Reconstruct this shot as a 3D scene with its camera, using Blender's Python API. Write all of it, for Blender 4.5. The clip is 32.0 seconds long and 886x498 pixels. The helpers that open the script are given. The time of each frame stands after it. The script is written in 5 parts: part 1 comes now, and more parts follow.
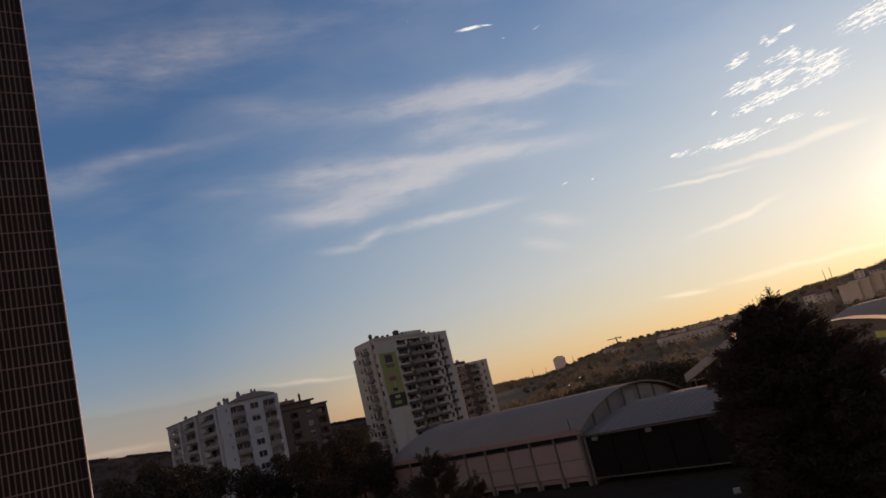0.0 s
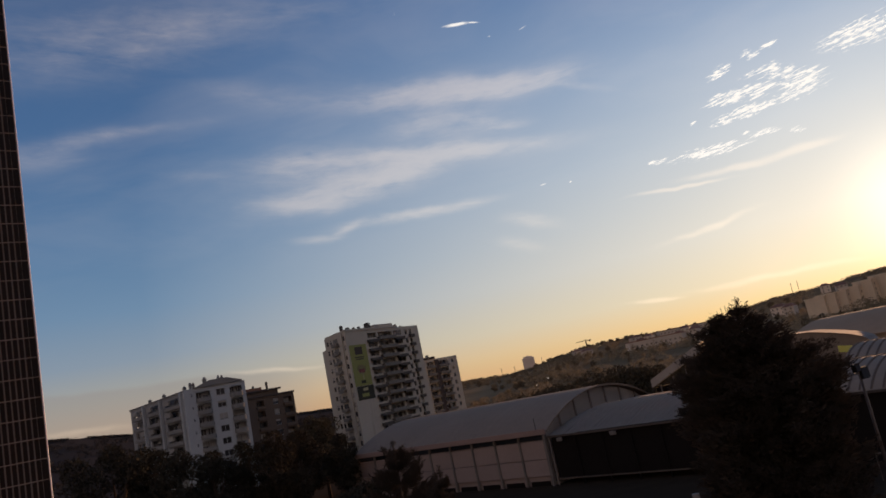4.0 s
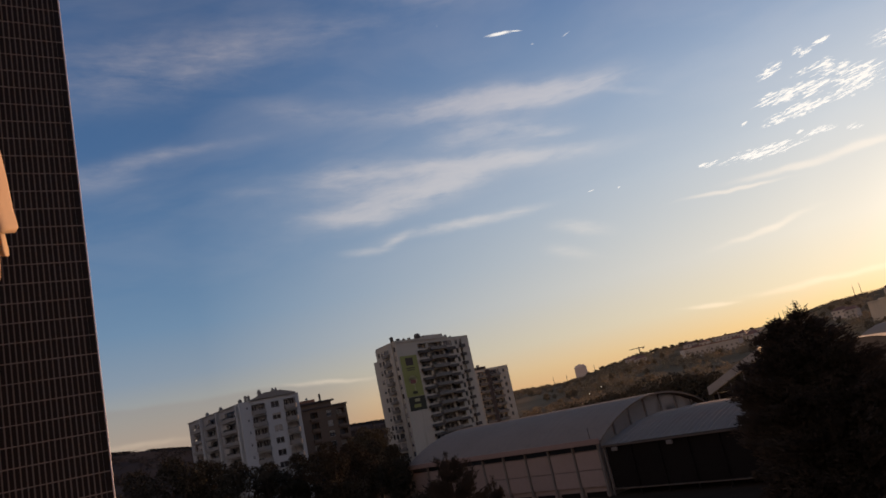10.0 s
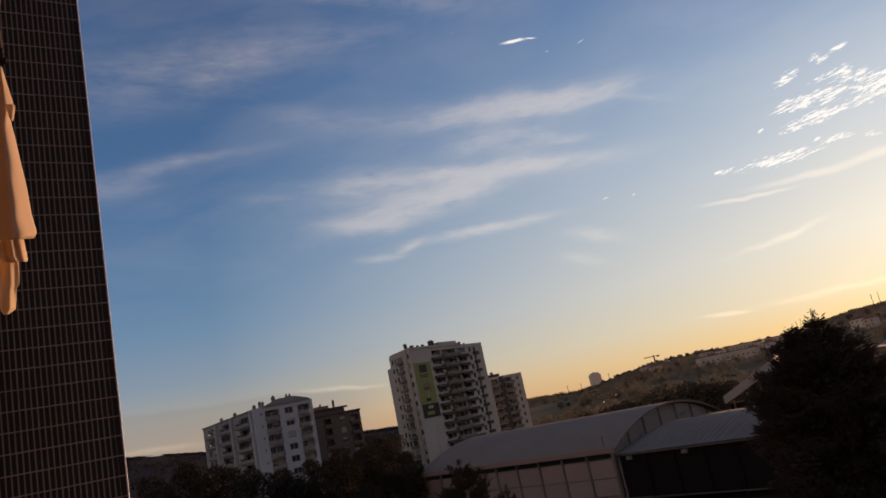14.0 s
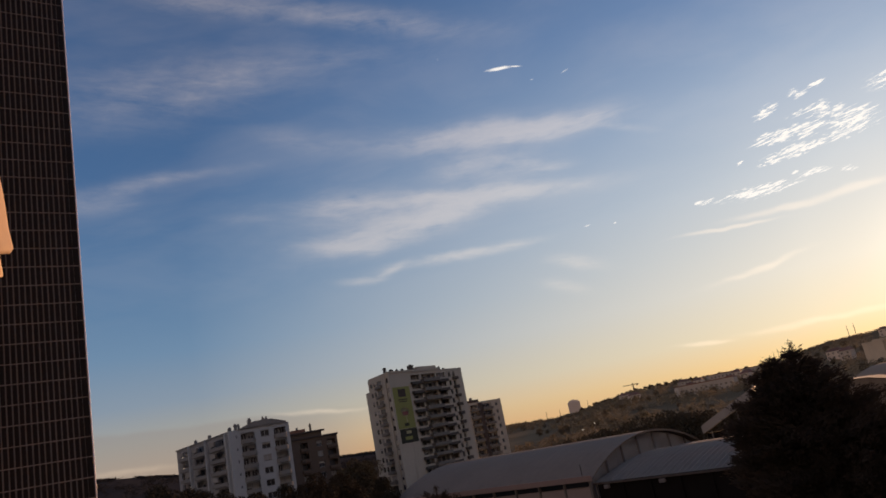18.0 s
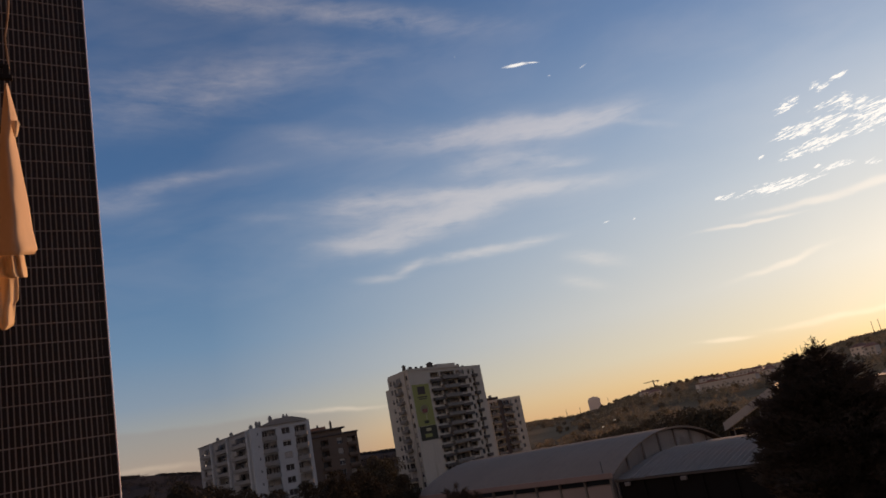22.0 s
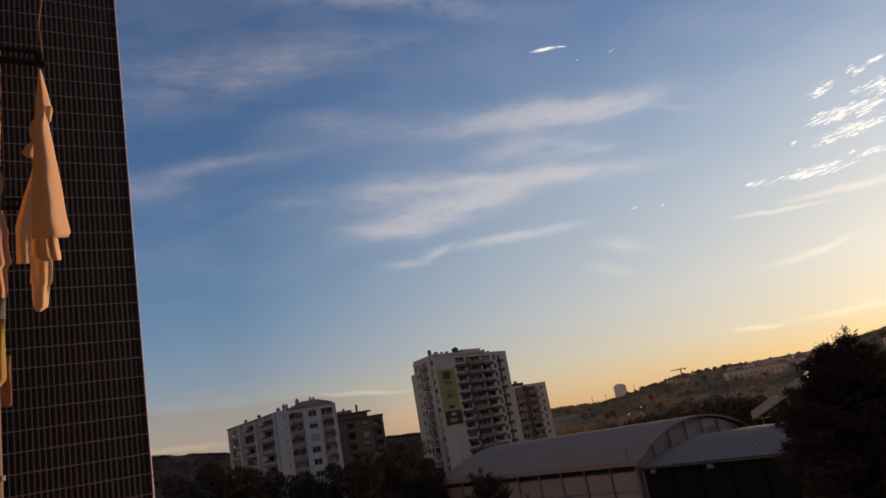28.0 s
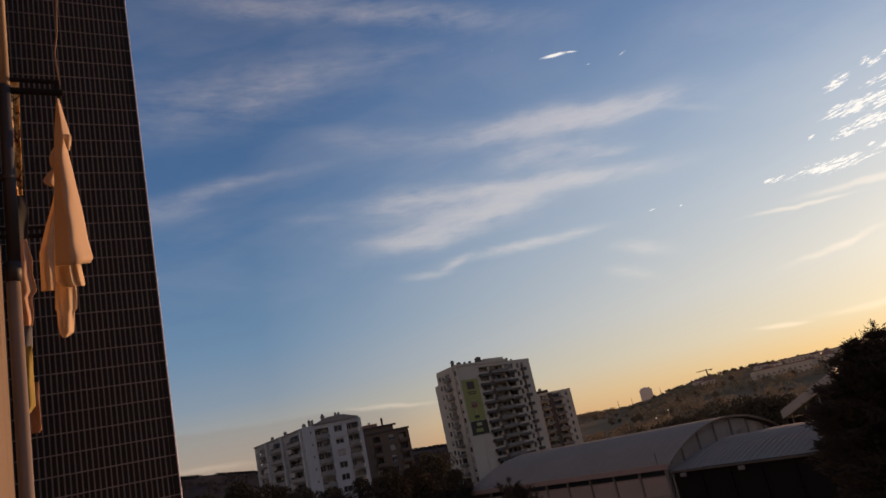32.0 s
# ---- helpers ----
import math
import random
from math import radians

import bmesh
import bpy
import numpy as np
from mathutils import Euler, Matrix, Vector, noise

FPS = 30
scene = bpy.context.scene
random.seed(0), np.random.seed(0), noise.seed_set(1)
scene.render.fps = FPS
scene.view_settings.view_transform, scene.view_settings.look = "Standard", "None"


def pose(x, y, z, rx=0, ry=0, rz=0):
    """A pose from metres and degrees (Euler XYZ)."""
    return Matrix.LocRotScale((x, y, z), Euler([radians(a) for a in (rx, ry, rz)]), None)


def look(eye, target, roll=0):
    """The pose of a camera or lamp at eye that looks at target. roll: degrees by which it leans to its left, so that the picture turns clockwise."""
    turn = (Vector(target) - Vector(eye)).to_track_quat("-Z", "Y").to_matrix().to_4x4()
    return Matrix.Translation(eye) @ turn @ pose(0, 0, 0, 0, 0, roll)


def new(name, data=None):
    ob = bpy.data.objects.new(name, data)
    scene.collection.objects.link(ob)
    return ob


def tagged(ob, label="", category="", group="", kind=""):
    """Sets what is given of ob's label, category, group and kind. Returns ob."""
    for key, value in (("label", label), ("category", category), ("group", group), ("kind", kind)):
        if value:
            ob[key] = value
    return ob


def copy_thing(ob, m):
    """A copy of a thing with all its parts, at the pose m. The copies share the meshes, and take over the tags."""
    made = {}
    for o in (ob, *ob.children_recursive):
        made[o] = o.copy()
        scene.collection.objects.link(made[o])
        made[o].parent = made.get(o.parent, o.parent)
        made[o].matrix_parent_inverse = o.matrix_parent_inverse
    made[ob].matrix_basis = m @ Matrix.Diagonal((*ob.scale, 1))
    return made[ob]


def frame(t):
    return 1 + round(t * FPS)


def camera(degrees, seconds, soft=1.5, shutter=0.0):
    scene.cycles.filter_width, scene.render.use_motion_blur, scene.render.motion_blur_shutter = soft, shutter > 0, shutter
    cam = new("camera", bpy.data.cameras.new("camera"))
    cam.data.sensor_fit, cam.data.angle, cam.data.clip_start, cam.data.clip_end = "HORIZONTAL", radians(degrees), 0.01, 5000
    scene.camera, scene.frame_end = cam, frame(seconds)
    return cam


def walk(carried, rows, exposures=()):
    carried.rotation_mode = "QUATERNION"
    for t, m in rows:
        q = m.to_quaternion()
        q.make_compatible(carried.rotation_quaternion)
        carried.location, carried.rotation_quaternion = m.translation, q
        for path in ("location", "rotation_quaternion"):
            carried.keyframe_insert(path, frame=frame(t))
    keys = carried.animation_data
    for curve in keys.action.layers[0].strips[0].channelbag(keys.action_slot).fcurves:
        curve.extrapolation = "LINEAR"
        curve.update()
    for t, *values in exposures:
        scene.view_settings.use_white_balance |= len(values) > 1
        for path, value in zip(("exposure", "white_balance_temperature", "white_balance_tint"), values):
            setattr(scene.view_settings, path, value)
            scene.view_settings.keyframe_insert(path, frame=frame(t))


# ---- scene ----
# The camera turns where it stands, on a balcony 15 m above the ground.
CAM_Z = 15.0
LOOKS = [  # seconds, turns about x, y and z in degrees
    (0, 101.732, 13.945, 2.947), (0.5, 101.936, 13.507, 3.573), (1, 102.065, 13.433, 3.042),
    (1.5, 101.997, 11.651, 2.150), (2, 101.123, 12.053, -0.040), (2.5, 100.707, 12.661, -0.171),
    (3, 100.628, 13.075, 0.073), (3.5, 100.657, 11.857, -0.000), (5.5, 101.417, 12.153, 1.961),
    (6, 101.599, 12.697, 2.538), (6.5, 101.840, 12.302, 3.575), (7, 101.929, 12.398, 4.059),
    (7.5, 101.990, 12.220, 4.435), (8, 101.995, 12.305, 4.262), (8.5, 102.057, 12.377, 4.333),
    (9, 102.111, 11.812, 4.277), (9.5, 102.306, 12.021, 4.506), (10, 102.401, 12.094, 4.439),
    (10.5, 102.578, 12.255, 4.548), (11, 102.708, 12.074, 4.609), (11.5, 102.754, 11.888, 4.636),
    (12, 102.870, 11.488, 4.867), (12.5, 103.001, 12.062, 5.387), (13, 103.075, 12.140, 5.614),
    (13.5, 103.127, 12.140, 5.552), (14, 103.146, 11.667, 5.472), (14.5, 103.485, 10.834, 4.995),
    (15, 103.881, 10.605, 2.491), (15.5, 103.897, 10.711, 0.883), (17.5, 104.552, 11.000, 2.740),
    (18, 104.678, 10.842, 3.793), (18.5, 104.659, 11.015, 4.231), (19, 104.778, 11.217, 4.627),
    (19.5, 104.708, 11.210, 4.706), (20, 104.817, 11.006, 4.897), (20.5, 104.761, 11.112, 4.691),
    (21, 104.745, 11.383, 5.100), (21.5, 104.758, 10.977, 5.151), (22, 104.767, 10.882, 5.294),
    (22.5, 104.701, 10.645, 5.590), (23, 104.751, 11.255, 5.818), (23.5, 104.687, 11.365, 6.240),
    (24, 104.739, 11.062, 6.322), (24.5, 104.785, 11.258, 6.600), (25, 104.700, 11.373, 6.776),
    (25.5, 104.067, 10.762, 5.707), (27.5, 104.238, 11.227, 7.900), (28, 103.998, 10.069, 7.190),
    (28.5, 104.215, 10.942, 7.327), (29, 104.276, 10.700, 5.814), (29.5, 104.561, 11.907, 6.009),
    (30, 104.917, 12.245, 7.278), (30.5, 105.078, 11.543, 7.990), (31, 105.124, 11.151, 8.257),
    (31.5, 105.219, 11.944, 8.779), (32, 105.174, 12.032, 9.198)]
cam = camera(61.5, 32.0, soft=1.65)
walk(cam, [(t, pose(0, 0, CAM_Z, rx, ry, rz)) for t, rx, ry, rz in LOOKS])

# ---- light ----
SUN_AZ, SUN_EL = 35.0, 5.6
scene.view_settings.exposure = 0.0


def way(az, el=0.0):
    """Unit vector at an azimuth (clockwise from +y) and elevation, in degrees."""
    a, e = radians(az), radians(el)
    return Vector((math.sin(a) * math.cos(e), math.cos(a) * math.cos(e), math.sin(e)))


def spot(az, el, dist):
    """The place seen from the balcony at azimuth, elevation and level distance."""
    a = radians(az)
    return Vector((dist * math.sin(a), dist * math.cos(a), CAM_Z + dist * math.tan(radians(el))))


sun_data = bpy.data.lights.new("sun", "SUN")
sun_data.energy, sun_data.angle, sun_data.color = 5.0, radians(0.6), (1.0, 0.54, 0.27)
sun = new("sun", sun_data)
sun.matrix_world = look(way(SUN_AZ, SUN_EL) * 100, (0, 0, 0))

world = bpy.data.worlds.new("evening_sky")
scene.world = world
world.use_nodes = True


class Nodes:
    """Short calls for building a node tree."""

    def __init__(self, tree):
        self.tree = tree
        tree.nodes.clear()

    def add(self, kind, **ins):
        n = self.tree.nodes.new(kind)
        for k, v in ins.items():
            self.put(n.inputs[k.replace("_", " ")], v)
        return n

    def put(self, socket, v):
        if isinstance(v, bpy.types.NodeSocket):
            self.tree.links.new(v, socket)
        else:
            socket.default_value = v

    def math(self, op, a, b=0.0, c=0.0, clamp=False):
        n = self.tree.nodes.new("ShaderNodeMath")
        n.operation, n.use_clamp = op, clamp
        for s, v in zip(n.inputs, (a, b, c)):
            self.put(s, v)
        return n.outputs[0]

    def mix(self, f, a, b, blend="MIX"):
        n = self.tree.nodes.new("ShaderNodeMix")
        n.data_type, n.blend_type = "RGBA", blend
        self.put(n.inputs["Factor"], f)
        for s, v in ((n.inputs[6], a), (n.inputs[7], b)):
            self.put(s, v if isinstance(v, bpy.types.NodeSocket) else (*v, 1.0))
        return n.outputs[2]

    def noise(self, vec, scale, detail=4.0, rough=0.55, distort=0.0):
        n = self.add("ShaderNodeTexNoise", Vector=vec, Scale=scale, Detail=detail, Roughness=rough, Distortion=distort)
        return n.outputs["Fac"]

    def xyz(self, x, y, z=0.0):
        return self.add("ShaderNodeCombineXYZ", X=x, Y=y, Z=z).outputs[0]

    def ramp(self, f, *stops):
        n = self.tree.nodes.new("ShaderNodeValToRGB")
        self.put(n.inputs[0], f)
        e = n.color_ramp.elements
        while len(e) < len(stops):
            e.new(0.5)
        for el, (p, col) in zip(e, stops):
            el.position = p
            el.color = (*col, 1.0) if isinstance(col, tuple) else (col, col, col, 1.0)
        return n.outputs[0]

    def step(self, v, lo, hi):
        n = self.add("ShaderNodeMapRange", Value=v)
        n.interpolation_type = "SMOOTHSTEP"
        n.inputs[1].default_value, n.inputs[2].default_value = lo, hi
        return n.outputs[0]


def shade(r, g, b):
    """Linear colour of an 8-bit colour."""
    return tuple(((c / 255 + 0.055) / 1.055) ** 2.4 for c in (r, g, b))


def build_sky():
    k = Nodes(world.node_tree)
    sky = k.add("ShaderNodeTexSky")
    sky.sky_type, sky.sun_disc, sky.sun_elevation, sky.sun_rotation = "NISHITA", False, radians(SUN_EL), radians(SUN_AZ)
    sky.altitude, sky.air_density, sky.dust_density, sky.ozone_density = 50.0, 1.0, 1.2, 1.5
    where = k.add("ShaderNodeTexCoord").outputs["Generated"]
    sep = k.add("ShaderNodeSeparateXYZ", Vector=where)
    deg = 180.0 / math.pi
    az = k.math("MULTIPLY", k.math("ARCTAN2", sep.outputs[0], sep.outputs[1]), deg)
    el = k.math("MULTIPLY", k.math("ARCSINE", sep.outputs[2]), deg)
    # wisps: long soft streaks of noise, bent by a slow noise
    slow = k.math("SUBTRACT", k.noise(k.xyz(az, el), 0.16, 3.0), 0.5)
    el_b = k.math("MULTIPLY_ADD", slow, 1.2, el)
    streak = k.noise(k.xyz(k.math("MULTIPLY", az, 0.16), k.math("MULTIPLY", k.math("MULTIPLY_ADD", az, 0.05, el_b), 0.62)), 1.0, 6.0, 0.6, 0.6)
    fluff = k.noise(k.xyz(k.math("MULTIPLY", az, 0.5), el_b), 0.55, 6.0, 0.6, 0.3)
    veil = k.math("MULTIPLY_ADD", streak, 0.9, k.math("MULTIPLY", fluff, 0.6))  # about 0.75

    def stroke(az0, el0, az1, el1, half, bent=True):
        """1 in the middle of a long thin streak of sky, 0 outside."""
        length = max(math.hypot(az1 - az0, el1 - el0), half * 2)
        c, s = (az1 - az0) / length, (el1 - el0) / length
        da, de = k.math("SUBTRACT", az, (az0 + az1) / 2), k.math("SUBTRACT", el_b if bent else el, (el0 + el1) / 2)
        u = k.math("MULTIPLY_ADD", da, c * 2 / length, k.math("MULTIPLY", de, s * 2 / length))
        v = k.math("MULTIPLY_ADD", da, -s / half, k.math("MULTIPLY", de, c / half))
        r2 = k.math("ADD", k.math("MULTIPLY", u, u), k.math("MULTIPLY", v, v))
        return k.math("EXPONENT", k.math("MULTIPLY", r2, -1.0))

    total = None
    for az0, el0, az1, el1, half, force in WISPS:
        o = k.math("MULTIPLY", stroke(az0, el0, az1, el1, half), force)
        total = o if total is None else k.math("ADD", total, o)
    fibre = k.noise(k.xyz(k.math("MULTIPLY", az, 0.34), k.math("MULTIPLY", k.math("MULTIPLY_ADD", az, 0.07, el_b), 1.9)), 1.0, 5.0, 0.6, 0.9)
    cover = k.math("MULTIPLY", total, k.math("MAXIMUM", k.math("MULTIPLY_ADD", veil, 3.4, -1.5), 0.0))
    cover = k.math("MULTIPLY", cover, k.math("MULTIPLY_ADD", fibre, 1.7, 0.15))
    # thin high haze in wide patches
    haze = k.noise(k.xyz(k.math("MULTIPLY", az, 0.05), k.math("MULTIPLY", el_b, 0.17)), 1.0, 5.0, 0.55, 0.4)
    haze = k.math("MULTIPLY", k.step(haze, 0.38, 0.70), k.math("MULTIPLY", k.step(el, 9.0, 17.0), 0.10))
    cover = k.math("ADD", cover, haze)
    cover = k.math("MULTIPLY", k.math("SUBTRACT", 1.0, k.math("EXPONENT", k.math("MULTIPLY", cover, -1.9))), 0.9)
    # broken small bright clouds: sharp ragged flecks
    total = None
    for az0, el0, az1, el1, half, force in FLECK_FIELD + FLECK_EDGE:
        o = k.math("MULTIPLY", stroke(az0, el0, az1, el1, half * 1.35, False), force)
        total = o if total is None else k.math("MAXIMUM", total, o)
    lone = None
    for az0, el0, az1, el1, half, force in LONE_FLECKS:
        o = k.math("MULTIPLY", stroke(az0, el0, az1, el1, half, False), force)
        lone = o if lone is None else k.math("MAXIMUM", lone, o)
    turn = radians(7)
    fx = k.math("MULTIPLY_ADD", az, math.cos(turn), k.math("MULTIPLY", el, math.sin(turn)))
    fy = k.math("MULTIPLY_ADD", az, -math.sin(turn), k.math("MULTIPLY", el, math.cos(turn)))
    bits = k.noise(k.xyz(k.math("MULTIPLY", fx, 0.26), k.math("MULTIPLY", fy, 1.9)), 2.8, 8.0, 0.66, 0.7)
    crumbs = k.noise(k.xyz(k.math("MULTIPLY", fx, 0.7), k.math("MULTIPLY", fy, 2.6)), 3.4, 4.0, 0.6, 0.8)
    bits = k.math("MULTIPLY_ADD", bits, 0.7, k.math("MULTIPLY", crumbs, 0.3))
    wide = k.math("MULTIPLY_ADD", k.math("SUBTRACT", bits, 0.5), 5.6, k.math("MULTIPLY", k.math("MINIMUM", total, 0.7), 0.92))
    flecks = k.math("MULTIPLY", k.step(wide, 0.38, 0.84), k.step(total, 0.1, 0.4))
    flecks = k.math("MAXIMUM", flecks, k.math("MULTIPLY", k.step(k.math("MULTIPLY_ADD", k.math("SUBTRACT", bits, 0.5), 0.9, lone), 0.3, 0.9), 0.9))
    # low mauve haze bank over the far hills
    edge = k.math("MULTIPLY_ADD", k.math("ADD", az, 19.0), -0.05, 4.55)
    bank = k.math("MULTIPLY", k.step(k.math("SUBTRACT", edge, k.math("MULTIPLY_ADD", slow, 0.8, el)), -0.15, 0.3), k.step(az, -8.0, -15.0))
    bank = k.math("MULTIPLY", bank, 0.45)
    # evening gradient: one run of colours up from the horizon near the sun, another far from it
    to_sun = k.add("ShaderNodeVectorMath")
    to_sun.operation = "DOT_PRODUCT"
    k.put(to_sun.inputs[0], where)
    to_sun.inputs[1].default_value = way(SUN_AZ, SUN_EL)
    off = k.math("MULTIPLY", k.math("ARCCOSINE", k.math("MINIMUM", to_sun.outputs["Value"], 1.0)), deg)
    up = k.math("DIVIDE", el, 45.0, clamp=True)
    near = k.ramp(up, *[(e / 45.0, shade(*c)) for e, c in SUNWARD])
    far = k.ramp(up, *[(e / 45.0, shade(*c)) for e, c in AWAY])
    base = k.mix(k.math("DIVIDE", k.math("SUBTRACT", off, 10.5), 45.0, clamp=True), near, far)
    east = k.ramp(up, *[(e / 45.0, shade(*c)) for e, c in OPPOSITE])
    base = k.mix(k.step(off, 62.0, 115.0), base, east)
    base = k.mix(1.0, base, k.mix(k.math("EXPONENT", k.math("MULTIPLY", k.math("MULTIPLY", off, off), -0.075)), (0, 0, 0), SUN_GLOW), "ADD")
    base = k.mix(1.0, base, k.mix(k.math("EXPONENT", k.math("MULTIPLY", k.math("MULTIPLY", off, off), -0.016)), (0, 0, 0), WIDE_GLOW), "ADD")
    base = k.mix(1.0, base, (10.0, 10.0, 10.0), "MULTIPLY")
    base = k.mix(0.06, base, sky.outputs[0])
    col = k.mix(bank, base, BANK_TINT)
    col = k.mix(cover, col, k.mix(1.0, k.mix(1.0, base, (0.80, 0.79, 0.78), "MULTIPLY"), WISP_TINT, "ADD"))
    col = k.mix(flecks, col, FLECK_TINT)
    back = k.add("ShaderNodeBackground", Color=col, Strength=SKY_FORCE)
    out = k.tree.nodes.new("ShaderNodeOutputWorld")
    k.tree.links.new(back.outputs[0], out.inputs[0])


# clouds: azimuth and elevation of both ends, half width (degrees), force
MID_WISPS = (
    (-2.5, 22.9, 11.6, 21.5, 0.85, 0.66), (3.0, 22.4, 12.6, 21.3, 0.55, 1.15), (12.5, 21.0, 16.5, 19.5, 0.25, 0.22), (-13.7, 25.0, -6.7, 23.3, 0.8, 0.12), (-6.0, 18.9, 9.3, 17.1, 0.48, 1.15), (-8.5, 16.3, 3.0, 17.5, 1.0, 1.15), (0.2, 20.2, 7.6, 19.8, 0.9, 0.4), (6.1, 19.4, 9.8, 18.8, 0.43, 0.4), (-11.2, 18.7, -4.8, 18.7, 1.13, 0.4), (-18.2, 19.3, -12.6, 18.4, 0.45, 0.07), (-12.1, 16.4, -5.9, 15.6, 0.43, 0.45), (-4.3, 13.7, 3.5, 13.6, 0.33, 0.6), (-9.0, 13.2, -5.9, 13.0, 0.24, 0.42), (-6.4, 13.2, -4.2, 13.8, 0.26, 0.4))
HIGH_WISPS = (
    (-28.8, 21.4, -21.4, 22.3, 0.5, 0.19), (-24.0, 22.3, -14.6, 22.8, 0.3, 0.11), (-28.8, 20.9, -23.8, 20.8, 0.55, 0.13), (-29.7, 27.5, -12.0, 29.4, 1.96, 0.17), (-20.9, 29.6, -1.3, 29.7, 1.09, 0.1), (3.2, 13.6, 6.5, 13.7, 0.3, 0.3), (-23.0, 35.3, -8.4, 33.2, 0.78, 0.28), (-10.3, 33.9, 4.7, 30.1, 0.78, 0.24))
LOW_STREAKS = (
    (17.9, 11.1, 22.3, 10.8, 0.1, 1.5), (21.9, 11.4, 27.4, 11.2, 0.18, 1.1), (27.5, 11.3, 30.6, 11.3, 0.22, 1.1), (19.4, 7.4, 23.6, 7.9, 0.17, 1.1), (7.3, 11.8, 10.6, 10.8, 0.43, 0.4), (6.4, 10.0, 9.1, 9.1, 0.39, 0.25))
LONE_FLECKS = (
    (5.3, 26.85, 7.8, 26.7, 0.15, 1.0), (7.2, 26.8, 8.6, 26.5, 0.07, 0.8), (11.2, 25.2, 12.3, 25.5, 0.07, 0.52), (8.7, 25.4, 9.2, 25.4, 0.11, 0.5), (1.7, 28.8, 1.7, 28.1, 0.13, 0.4), (10.1, 13.7, 10.8, 13.8, 0.06, 0.7), (12.4, 13.4, 12.7, 13.5, 0.07, 0.8))
FLECK_FIELD = (
    (24.2, 17.8, 26.0, 18.3, 0.26, 1), (26.6, 18.6, 27.6, 18.8, 0.15, 0.8), (27.0, 18.3, 28.0, 18.5, 0.15, 0.8), (28.1, 18.7, 29.4, 18.8, 0.13, 0.9), (26.4, 17.2, 29.0, 17.3, 0.17, 0.9), (27.5, 16.6, 29.0, 17.2, 0.43, 1), (23.6, 16.1, 26.8, 16.3, 0.35, 1), (25.4, 15.9, 28.3, 16.0, 0.35, 1), (28.2, 15.9, 31.6, 15.8, 0.43, 1), (23.6, 14.6, 26.8, 15.1, 0.26, 1), (24.8, 14.6, 28.6, 15.0, 0.22, 1))
FLECK_EDGE = (
    (27.9, 15.1, 31.4, 15.1, 0.35, 1), (18.4, 13.2, 20.1, 13.2, 0.13, 0.9), (20.4, 13.0, 25.4, 12.8, 0.3, 1), (25.4, 13.4, 26.0, 13.5, 0.08, 0.8), (25.8, 13.1, 28.1, 13.1, 0.17, 0.9), (28.4, 12.6, 29.4, 12.6, 0.17, 0.8), (29.0, 16.7, 30.0, 16.8, 0.17, 0.7), (22.1, 15.1, 22.6, 15.3, 0.06, 0.9), (32.2, 17.4, 37.4, 17.3, 0.61, 1))
FAR_STREAKS = (
    (15.3, 3.4, 17.7, 3.2, 0.11, 1.4), (21.6, 3.3, 28.6, 3.1, 0.17, 1.6), (-14.5, 4.2, -10.1, 3.8, 0.13, 0.7), (-28.7, 2.4, -22.7, 2.0, 0.2, 0.15))
WISPS = MID_WISPS + HIGH_WISPS + LOW_STREAKS + FAR_STREAKS
SUNWARD = ((0, (242, 192, 130)), (1.5, (241, 208, 152)), (3.5, (235, 221, 192)), (7, (229, 224, 213)), (14, (201, 209, 217)), (20, (171, 188, 210)), (28, (122, 149, 189)), (42, (86, 112, 158)))
AWAY = ((0, (186, 148, 118)), (2, (186, 163, 140)), (4, (164, 161, 154)), (6.5, (135, 150, 167)), (10, (110, 139, 169)), (15, (85, 121, 160)), (22, (72, 106, 149)), (30, (61, 94, 138)), (42, (50, 79, 121)))
OPPOSITE = ((0, (176, 150, 138)), (6, (204, 166, 146)), (14, (202, 174, 160)), (24, (154, 150, 154)), (42, (70, 92, 128)))
SUN_GLOW, WIDE_GLOW = (0.6, 0.5, 0.36), (0.125, 0.107, 0.082)
SKY_FORCE = 0.1
WISP_TINT, FLECK_TINT, BANK_TINT = (3.6, 2.85, 2.15), (10.5, 9.9, 9.2), (2.9, 2.6, 2.5)
build_sky()

